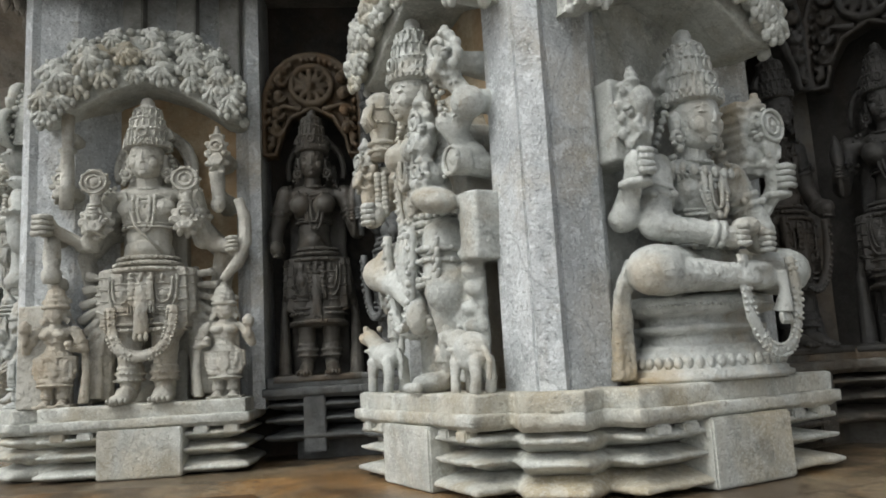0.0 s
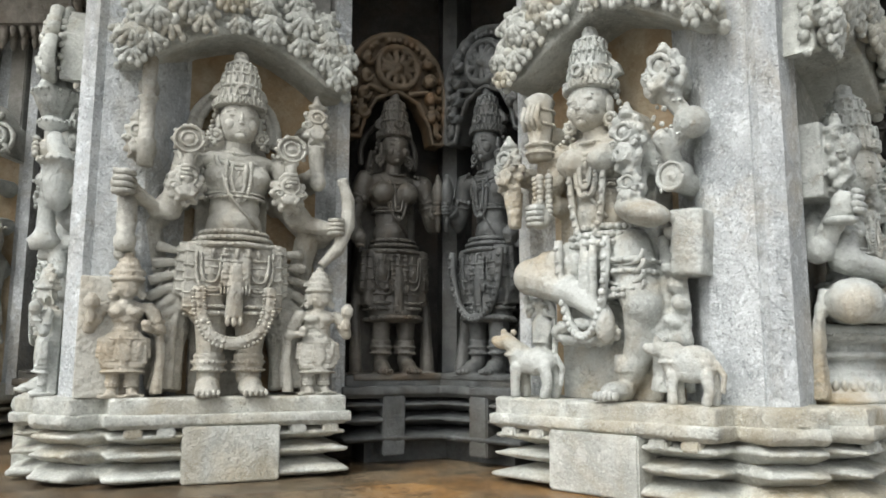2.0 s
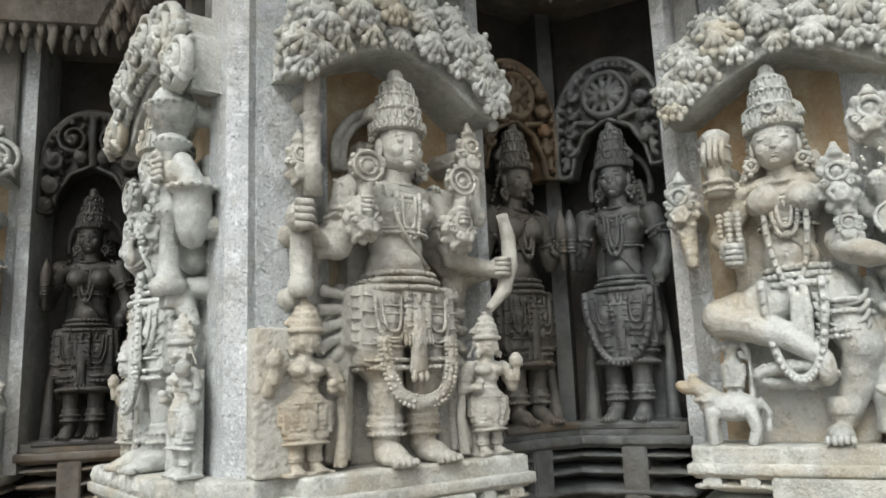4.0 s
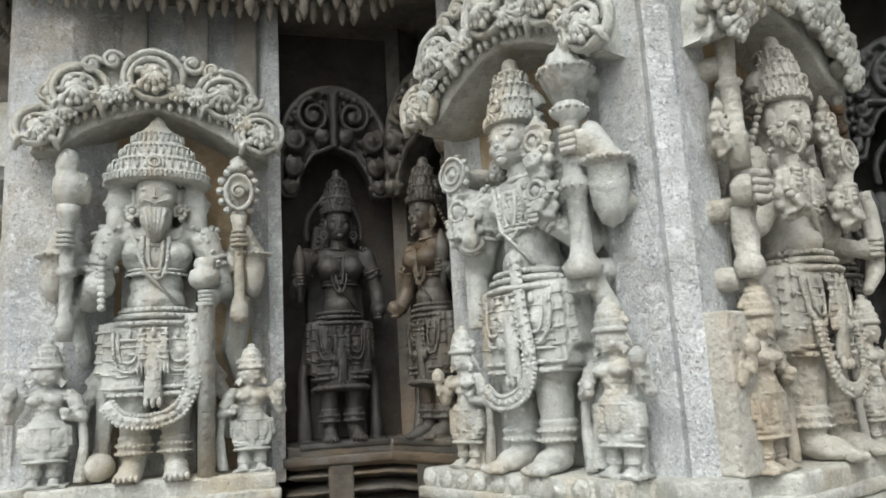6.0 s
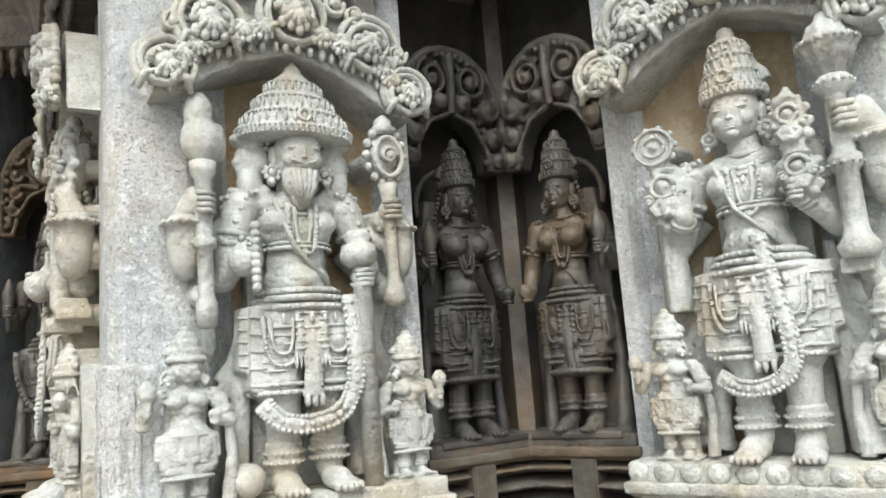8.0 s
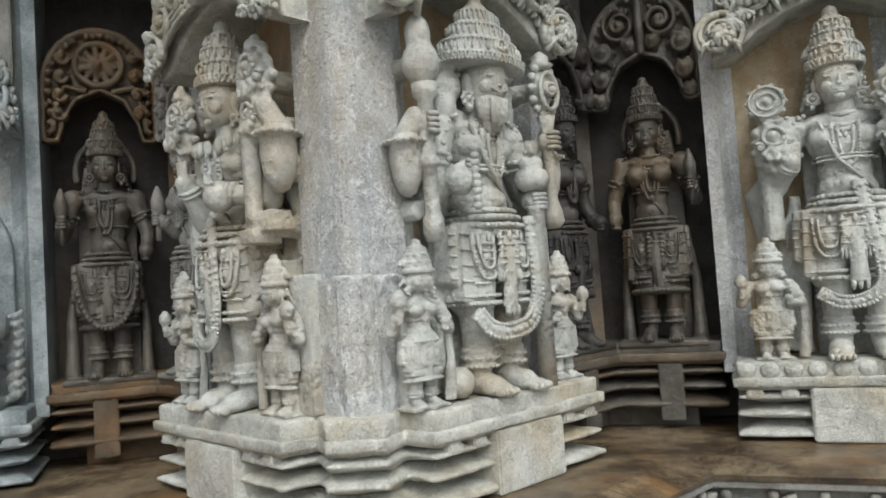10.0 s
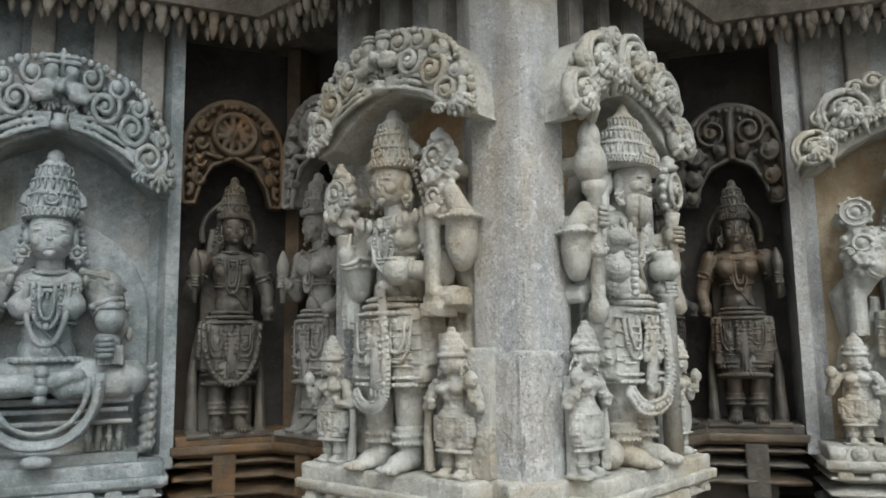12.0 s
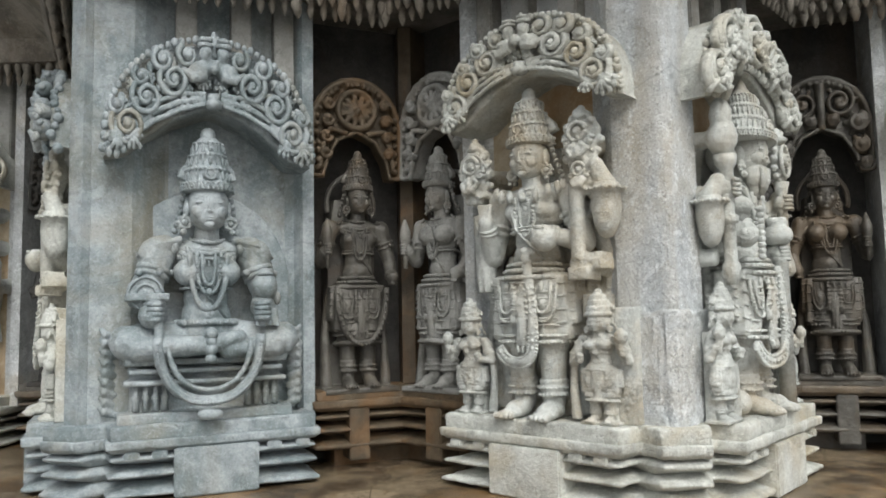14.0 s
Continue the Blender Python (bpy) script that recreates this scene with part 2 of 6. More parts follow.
    def block(self, c, s, turn=0.0):
        h = np.array(s) / 2
        e = np.array(Euler((0, turn, 0)).to_matrix())
        vs = np.array([(a, b, d) for a in (-1, 1) for b in (-1, 1) for d in (-1, 1)]) * h @ e.T + np.array(c)
        self.add(vs, [(0, 1, 3, 2), (4, 6, 7, 5), (0, 4, 5, 1), (2, 3, 7, 6), (0, 2, 6, 4), (1, 5, 7, 3)])

    def plate(self, outline, y0, y1):
        """An outline of (x, z) with a front and a back."""
        k = len(outline)
        vs = [(x, y0, z) for x, z in outline] + [(x, y1, z) for x, z in outline]
        fs = [tuple(range(k)), tuple(range(2 * k - 1, k - 1, -1))]
        fs += [(i, i + k, (i + 1) % k + k, (i + 1) % k) for i in range(k)]
        self.add(vs, fs)

    def band(self, outer, inner, y0, y1):
        """A slab between two lines of (x, z) that run the same way and have equally many points."""
        k = len(outer)
        vs = [(x, y, z) for y in (y0, y1) for line in (outer, inner) for x, z in line]
        fs = []
        for i in range(k - 1):
            o0, i0, o1, i1 = i, k + i, 2 * k + i, 3 * k + i
            fs += [(o0, o0 + 1, i0 + 1, i0), (o1, i1, i1 + 1, o1 + 1), (o0, o1, o1 + 1, o0 + 1), (i0, i0 + 1, i1 + 1, i1)]
        fs += [(0, k, 3 * k, 2 * k), (k - 1, 3 * k - 1, 4 * k - 1, 2 * k - 1)]
        self.add(vs, fs)

    def disc(self, c, r, thick, rings=2):
        """A round plate that faces the viewer, with raised rings and a boss."""
        vs = [(r * math.cos(q), r * math.sin(q)) for q in np.linspace(0, 2 * math.pi, 24, endpoint=False)]
        self.plate([(c[0] + a, c[2] + b) for a, b in vs], c[1] - thick, c[1])
        for i in range(rings):
            w = r * (0.95 - 0.42 * i)
            self.tube([(c[0] + w * math.cos(q), c[1] + 0.002, c[2] + w * math.sin(q)) for q in np.linspace(0, 2 * math.pi, 25)], max(0.004, r * 0.09), 6, 1.0, True)
        self.ell((c[0], c[1], c[2]), r * 0.22)

    def spiral(self, c, r, turns, w, start=0.0, hand=1, y_bulge=0.01, inner=0.15):
        """A scroll of vine in the plane that faces the viewer."""
        pts, ws = [], []
        for s in np.linspace(0, 1, int(16 * turns) + 2):
            q = start + hand * 2 * math.pi * turns * s
            a = r * (1 - (1 - inner) * s)
            pts.append((c[0] + a * math.cos(q), c[1] + y_bulge * s, c[2] + a * math.sin(q)))
            ws.append(w * (1 - 0.35 * s))
        self.tube(pts, ws, 6, 1.9, True)
        self.ell((c[0], c[1] + y_bulge, c[2]), w * 1.5, kind=BEAD)

    def bunch(self, c, r, rng, drops=5):
        """A clump of foliage: a round cap, stems that fan out and hanging buds, curled leaves at the sides."""
        tilt = rng.uniform(-0.35, 0.35)

        def p(a, d, y):
            return (c[0] + r * d * math.sin(a + tilt), c[1] + r * y, c[2] - r * d * math.cos(a + tilt) + r * 0.35)
        self.ell((c[0], c[1], c[2] + r * 0.3), (r * 0.78, r * 0.66, r * 0.62), kind=LUMP, sharp=True)
        for i in range(drops):
            a = (i - (drops - 1) / 2) * 2.0 / drops
            d = rng.uniform(1.0, 1.25)
            self.tube([p(a * 0.4, 0.1, 0.45), p(a * 0.8, 0.6, 0.62), p(a, d, 0.38)], [r * 0.13, r * 0.19, r * 0.2], 5, 1.0, True)
            self.ell(p(a, d, 0.38), (r * 0.25, r * 0.25, r * 0.33), kind=BEAD)
        for e in (-1, 1):
            self.ell((c[0] + e * r * 0.72, c[1] + r * 0.1, c[2] + r * rng.uniform(0.1, 0.5)), (r * 0.36, r * 0.3, r * 0.24), e * rng.uniform(0.3, 0.9), kind=LUMP, sharp=True)
            self.ell((c[0] + e * r * 0.35, c[1] + r * 0.4, c[2] + r * rng.uniform(0.5, 0.75)), r * rng.uniform(0.16, 0.26), kind=BEAD)

    def stay(self, x, z, r=0.03, y=0.02):
        """Uncut stone that ties a raised emblem to the slab behind it."""
        self.tube([(x, y, z), (x, -0.135, z)], [r * 0.7, r * 1.25], 9)

    def crust(self, c, r, n, size, rng, low=-1.0):
        """Beads strewn over the front of a rounded form."""
        for i in range(n):
            z = rng.uniform(low, 1)
            q = rng.uniform(0.05, math.pi - 0.05)
            w = math.sqrt(1 - z * z)
            self.bead((c[0] + r[0] * w * math.cos(q), c[1] + r[1] * w * math.sin(q), c[2] + r[2] * z), size * rng.uniform(0.7, 1.25))

    def carve(self, name, voxel=0.0042, wear=0.0011, smooth=1, seed=1, soft=0.35, faces=40000):
        """The body fused, worn and thinned to about so many faces, with the crisp ornament on it: the finished mesh."""
        bm = bmesh.new()
        if self.v:
            ob = new("clay", self.raw(name))
            mod = ob.modifiers.new("fuse", "REMESH")
            mod.mode, mod.voxel_size, mod.use_smooth_shade = "VOXEL", voxel, True
            if smooth:
                sm = ob.modifiers.new("worn", "SMOOTH")
                sm.factor, sm.iterations = soft, smooth
            out = bpy.data.meshes.new_from_object(ob.evaluated_get(bpy.context.evaluated_depsgraph_get()))
            ob.modifiers.clear()
            count = 2 * len(out.polygons)
            if count > faces * 1.2:
                ob.data = out
                thin = ob.modifiers.new("thin", "DECIMATE")
                thin.ratio = faces / count
                out = bpy.data.meshes.new_from_object(ob.evaluated_get(bpy.context.evaluated_depsgraph_get()))
            bpy.data.objects.remove(ob)
            bm.from_mesh(out)
        if self.crisp.v:
            bm.from_mesh(self.crisp.raw(name))
        final = bpy.data.meshes.new(name)
        bm.to_mesh(final)
        bm.free()
        k = len(final.vertices)
        co, no = np.empty(k * 3), np.empty(k * 3)
        final.vertices.foreach_get("co", co)
        final.vertices.foreach_get("normal", no)
        co, no = co.reshape(-1, 3), no.reshape(-1, 3)
        rng = np.random.default_rng(seed)
        h = np.zeros(k)
        for i in range(10):
            w = rng.normal(size=3)
            w *= rng.uniform(40, 260) / np.linalg.norm(w)
            h += np.sin(co @ w + rng.uniform(0, 6.28))
        co += no * (h * wear / 3)[:, None]
        final.vertices.foreach_set("co", co.ravel())
        final.polygons.foreach_set("use_smooth", np.ones(len(final.polygons), bool))
        final.update()
        return final


def thing(name, mesh, material, m, label, category, group="", kind=""):
    ob = new(name, mesh)
    if not mesh.materials:
        mesh.materials.append(material)
    ob.matrix_world = m
    return tagged(ob, label, category, group, kind)


def part(name, mesh, material, parent, label=""):
    ob = new(name, mesh)
    if material and not mesh.materials:
        mesh.materials.append(material)
    ob.parent = parent
    return tagged(ob, label)


SKINS = {}


def skin(mesh, material):
    """The mesh in that stone: itself, or one shared copy for each other stone."""
    if not mesh.materials:
        mesh.materials.append(material)
    if mesh.materials[0] == material:
        return mesh
    key = mesh.name, material.name
    if key not in SKINS:
        SKINS[key] = mesh.copy()
        SKINS[key].materials.clear()
        SKINS[key].materials.append(material)
    return SKINS[key]


def carved_thing(name, pieces, material, m, label, category, group):
    """A thing of several carved parts."""
    root = new(name)
    root.matrix_world = m
    for piece, mesh in pieces:
        ob = part(piece, skin(mesh, material), material, root)
        if piece == "beading":
            tagged(ob, kind="stuff")
    return tagged(root, label, category, group)


def loft(name, levels):
    """A solid from plan outlines of equal length: (z, [(x, y), ...]) from below."""
    k = len(levels[0][1])
    vs = [(x, y, z) for z, o in levels for x, y in o]
    fs = [tuple(range(k))[::-1], tuple(range((len(levels) - 1) * k, len(levels) * k))]
    for i in range(len(levels) - 1):
        fs += [(i * k + j, i * k + (j + 1) % k, (i + 1) * k + (j + 1) % k, (i + 1) * k + j) for j in range(k)]
    me = bpy.data.meshes.new(name)
    me.from_pydata(vs, [], fs)
    bm = bmesh.new()
    bm.from_mesh(me)
    bmesh.ops.recalc_face_normals(bm, faces=bm.faces)
    bm.to_mesh(me)
    bm.free()
    return me


def worn(me, voxel=0.008, wear=0.0025, seed=1, smooth=2, faces=5000):
    """The same solid with chipped, rounded edges."""
    kit = Kit()
    kit.mirror = False
    v = np.empty(len(me.vertices) * 3)
    me.vertices.foreach_get("co", v)
    kit.add(v.reshape(-1, 3), [tuple(p.vertices) for p in me.polygons])
    name = me.name
    bpy.data.meshes.remove(me)
    return kit.carve(name, voxel, wear, smooth, seed, 0.35, faces)

# ---- figures ----


def head(b, c, s=1.0, crown="tall", beard=False):
    """A calm oval face with long ears and earrings under a tiered crown. c: the middle of the face; s: size."""
    x, y, z = c
    rng = random.Random(int(1000 * s))

    def f(dx, dy, dz, rx, ry, rz, turn=0.0):
        b.ell((x + dx * s, y + dy * s, z + dz * s), (rx * s, ry * s, rz * s), turn, kind=b.face, sharp=True)
    f(0, 0, 0.006, 0.0415, 0.0410, 0.050)
    f(0, 0.003, -0.016, 0.0365, 0.0365, 0.036)
    f(0, 0.0375, -0.001, 0.0036, 0.0058, 0.0170)
    f(0, 0.0385, -0.0125, 0.0062, 0.0052, 0.0042)
    f(0, 0.0352, -0.0250, 0.0100, 0.0040, 0.0022)
    f(0, 0.0345, -0.0296, 0.0078, 0.0042, 0.0026)
    f(0, 0.0290, -0.0400, 0.0115, 0.0085, 0.0085)
    for e in (-1, 1):
        f(e * 0.0170, 0.0338, 0.0055, 0.0108, 0.0046, 0.0040)
        f(e * 0.0170, 0.0352, 0.0050, 0.0112, 0.0040, 0.0009)
        f(e * 0.0110, 0.0358, 0.0160, 0.0080, 0.0034, 0.0011, -e * 0.24)
        f(e * 0.0225, 0.0305, 0.0162, 0.0085, 0.0034, 0.0011, e * 0.26)
        f(e * 0.0200, 0.0215, -0.0130, 0.0150, 0.0155, 0.0170)
        f(e * 0.0425, -0.004, -0.004, 0.007, 0.011, 0.022)
        b.ring((x + e * 0.047 * s, y + 0.002 * s, z - 0.034 * s), 0.011 * s, 0.011 * s, 0.0045 * s, 1.57, 8, 0.0042 * s, 14)
        b.bead((x + e * 0.047 * s, y + 0.004 * s, z - 0.034 * s), 0.0065 * s)
        b.bead((x + e * 0.050 * s, y + 0.008 * s, z - 0.054 * s), 0.0065 * s)
        for i in range(7):
            b.bead((x + e * (0.046 + 0.003 * i) * s, y - (0.014 + 0.003 * i) * s, z + (0.03 - 0.013 * i) * s), 0.0068 * s)
    if beard:
        f(0, 0.012, -0.046, 0.032, 0.025, 0.042)
        f(0, 0.010, -0.070, 0.020, 0.018, 0.038)
        for i in range(5):
            b.tube([(x + (i - 2) * 0.010 * s, y + 0.034 * s, z - 0.036 * s), (x + (i - 2) * 0.0075 * s, y + 0.034 * s, z - 0.066 * s), (x + (i - 2) * 0.003 * s, y + 0.024 * s, z - 0.100 * s)], [0.005 * s, 0.0055 * s, 0.003 * s], 6, 1.0, True)
        for e in (-1, 1):
            f(e * 0.012, 0.0355, -0.0215, 0.012, 0.005, 0.0032, -e * 0.35)
    k = z + 0.034 * s
    if crown == "wide":
        prof = [(0.090, -0.006), (0.102, -0.002), (0.104, 0.010), (0.096, 0.016), (0.084, 0.038), (0.086, 0.043), (0.074, 0.052), (0.062, 0.072), (0.064, 0.077), (0.052, 0.088), (0.042, 0.104), (0.043, 0.109), (0.028, 0.122), (0.017, 0.134), (0.016, 0.140), (0.003, 0.156)]
        squash = 0.58
    else:
        prof = [(0.043, -0.004), (0.0535, 0.000), (0.0535, 0.013), (0.046, 0.018), (0.0425, 0.040), (0.045, 0.044), (0.0405, 0.050), (0.036, 0.071), (0.0385, 0.075), (0.033, 0.081), (0.028, 0.098), (0.030, 0.102), (0.022, 0.111), (0.015, 0.118), (0.016, 0.124), (0.012, 0.134), (0.003, 0.140)]
        squash = 0.95
    b.lathe((x, y - 0.006 * s, k), [(r * s, h * s) for r, h in prof], 28, squash, 0)
    for a in (1, 2, 5, 8, 11):
        r, h = prof[a]
        m = int(32 * r / 0.05)
        for q in np.linspace(0, 2 * math.pi, m, endpoint=False):
            b.bead((x + r * s * math.cos(q), y - 0.006 * s + r * s * squash * math.sin(q), k + h * s), 0.0034 * s)
    for a, n in ((2, 17), (3, 13), (6, 11), (9, 9)):
        r, h = prof[a][0], (prof[a][1] + prof[a + 1][1]) / 2
        if a == 2:
            r, h = prof[1][0] + 0.001, (prof[1][1] + prof[2][1]) / 2
        for q in np.linspace(-0.2, math.pi + 0.2, n + (8 if crown == "wide" else 0)):
            b.ell((x + r * s * math.cos(q), y - 0.006 * s + r * s * squash * math.sin(q), k + h * s), (0.0030 * s, 0.0030 * s, (0.006 if a == 2 else 0.010) * s), kind=BEAD)
    b.disc((x, y - 0.006 * s + prof[4][0] * s * squash + 0.005 * s, k + 0.031 * s), 0.011 * s, 0.012 * s, 1)
    for e in (-1, 1):
        b.plate([(x + e * 0.036 * s, k + 0.02 * s), (x + e * 0.062 * s, k + 0.03 * s), (x + e * 0.056 * s, k + 0.05 * s), (x + e * 0.03 * s, k + 0.075 * s)], y - 0.03 * s, y - 0.012 * s)
    b.crust((x, y - 0.006 * s, k + 0.088 * s), (0.030 * s, 0.032 * s * squash, 0.025 * s), 14, 0.005 * s, rng)


def grip(b, c, s=1.0, side=1):
    """A closed hand with fingers and bangles."""
    x, y, z = c
    b.ell(c, (0.019 * s, 0.017 * s, 0.021 * s))
    for i in range(4):
        f = z + (0.015 - 0.010 * i) * s
        b.tube([(x - side * 0.014 * s, y + 0.008 * s, f), (x - side * 0.004 * s, y + 0.022 * s, f), (x + side * 0.014 * s, y + 0.018 * s, f)], 0.0056 * s, 6, 1.0, True)


def arm(b, shoulder, elbow, palm, s=1.0, open_palm=False):
    b.limb([shoulder, elbow], [0.034 * s, 0.027 * s])
    b.limb([elbow, palm], [0.027 * s, 0.018 * s])
    a, e, p = Vector(shoulder), Vector(elbow), Vector(palm)
    for f, r in ((0.42, 0.035), (0.56, 0.034)):
        q = a.lerp(e, f)
        d = (e - a).normalized()
        b.tube([q - d * 0.005 * s, q + d * 0.005 * s], r * s, 14, 1.0, True)
    for i in range(5):
        t = i * 1.25
        b.bead(a.lerp(e, 0.49) + Vector((math.cos(t) * 0.034, math.sin(t) * 0.03 + 0.004, 0.0)) * s, 0.008 * s)
    for f in (0.72, 0.82):
        q = e.lerp(p, f)
        d = (p - e).normalized()
        b.tube([q - d * 0.005 * s, q + d * 0.005 * s], 0.025 * s, 12, 1.0, True)
    side = 1 if palm[0] > 0 else -1
    if open_palm:
        b.ell(palm, (0.02 * s, 0.012 * s, 0.026 * s))
        for i in range(4):
            b.tube([p + Vector(((i - 1.5) * 0.009, 0.004, 0.012)) * s, p + Vector(((i - 1.5) * 0.011, 0.004, 0.047)) * s], 0.0055 * s, 6)
    else:
        grip(b, palm, s, side)


def necklaces(b, z, y, s=1.0, drop=0.1):
    """A collar that lies on the chest, a row of drops under it and two long loops."""
    b.ring((0, y - 0.004 * s, z + 0.010 * s), 0.036 * s, 0.036 * s, 0.0050 * s, -0.30, 20, 0.0040 * s)
    b.ring((0, y - 0.004 * s, z - 0.006 * s), 0.056 * s, 0.046 * s, 0.0065 * s, -0.50)
    b.ring((0, y - 0.002 * s, z - 0.014 * s), 0.064 * s, 0.050 * s, 0.0050 * s, -0.55, 34, 0.0042 * s)
    for q in np.linspace(0.12, math.pi - 0.12, 19):
        b.ell((0.068 * s * math.cos(q), y + (0.046 * math.sin(q) - 0.002) * s, z - (0.022 + 0.030 * math.sin(q)) * s), (0.0036 * s, 0.0040 * s, 0.0085 * s), kind=BEAD)
    b.hang(-0.027 * s, 0.027 * s, z - 0.02 * s, drop, y + 0.043 * s, 0.0050 * s, 30, 0.0034 * s, 2.8)
    b.hang(-0.015 * s, 0.015 * s, z - 0.03 * s, drop * 0.72, y + 0.046 * s, 0.0040 * s, 0, 0.004 * s, 2.8)
    b.ell((0, y + 0.047 * s, z - drop - 0.018 * s), (0.010 * s, 0.006 * s, 0.010 * s))


def torso(b, s=1.0, y=0.0, z=0.0, bust=False, shift=0.0):
    """From the belt at z + 0.38 to the neck at z + 0.63: broad shoulders, a smooth chest and a slim waist."""
    b.ell((shift, y, z + 0.415 * s), (0.062 * s, 0.048 * s, 0.060 * s))
    b.ell((shift, y, z + 0.465 * s), (0.056 * s, 0.042 * s, 0.070 * s))
    b.ell((shift, y, z + 0.535 * s), (0.074 * s, 0.046 * s, 0.062 * s))
    b.ell((shift, y, z + 0.585 * s), (0.094 * s, 0.036 * s, 0.030 * s))
    b.ell((shift, y + 0.030 * s, z + 0.425 * s), (0.034 * s, 0.024 * s, 0.026 * s))
    for e in (-1, 1):
        r = 0.040 if bust else 0.031
        b.ell((shift + e * 0.040 * s, y + (0.034 if bust else 0.022) * s, z + 0.543 * s), (r * s, (r if bust else 0.026) * s, r * 0.9 * s))
        b.ell((shift + e * 0.100 * s, y, z + 0.580 * s), (0.031 * s, 0.031 * s, 0.031 * s))
        for i in range(6):
            b.bead((shift + e * (0.076 + 0.010 * i) * s, y + 0.026 * s, z + (0.606 - 0.004 * i * i) * s), 0.0058 * s)
    b.limb([(shift, y, z + 0.59 * s), (shift, y + 0.006, z + 0.65 * s)], [0.032 * s, 0.030 * s])
    b.tube([(shift - 0.05 * s, y + 0.036 * s, z + 0.59 * s), (shift - 0.02 * s, y + 0.050 * s, z + 0.49 * s), (shift + 0.045 * s, y + 0.040 * s, z + 0.41 * s)], 0.004 * s, 6, 1.0, True)
    b.ring((shift, y, z + 0.487 * s), 0.0615 * s, 0.0475 * s, 0.0042 * s, 0, 26, 0.0034 * s)
    b.ring((shift, y, z + 0.497 * s), 0.0630 * s, 0.0480 * s, 0.0030 * s)


def flow(pts, n=26):
    """A smooth line through points."""
    p = [Vector(q) for q in pts]
    p = [p[0] * 2 - p[1]] + p + [p[-1] * 2 - p[-2]]
    out = []
    for s in np.linspace(0, len(p) - 3 - 1e-6, n):
        i, t = int(s), s - int(s)
        a, b, c, d = p[i:i + 4]
        out.append(0.5 * (2 * b + (c - a) * t + (2 * a - 5 * b + 4 * c - d) * t * t + (3 * b - a - 3 * c + d) * t ** 3))
    return out


def strap(b, line, y, w=0.013, bow=0.012):
    """A broad garland that lies over the skirt, with beaded edges. line: (x, z) from its upper end."""
    n = len(line)
    pts = flow([(x, y + bow * math.sin(math.pi * i / (n - 1)), z) for i, (x, z) in enumerate(line)], 40)
    b.tube(pts, w, 8, 0.5, True)
    for i in range(1, 39):
        t = (pts[i + 1] - pts[i - 1]).normalized()
        a = Vector((t.z, 0, -t.x))
        for e in (-1, 1):
            b.bead(pts[i] + a * e * w * 0.85 + Vector((0, w * 0.25, 0)), w * 0.30)
        if i % 2:
            b.ell(pts[i] + Vector((0, w * 0.45, 0)), (w * 0.34, w * 0.22, w * 0.34), kind=BEAD)


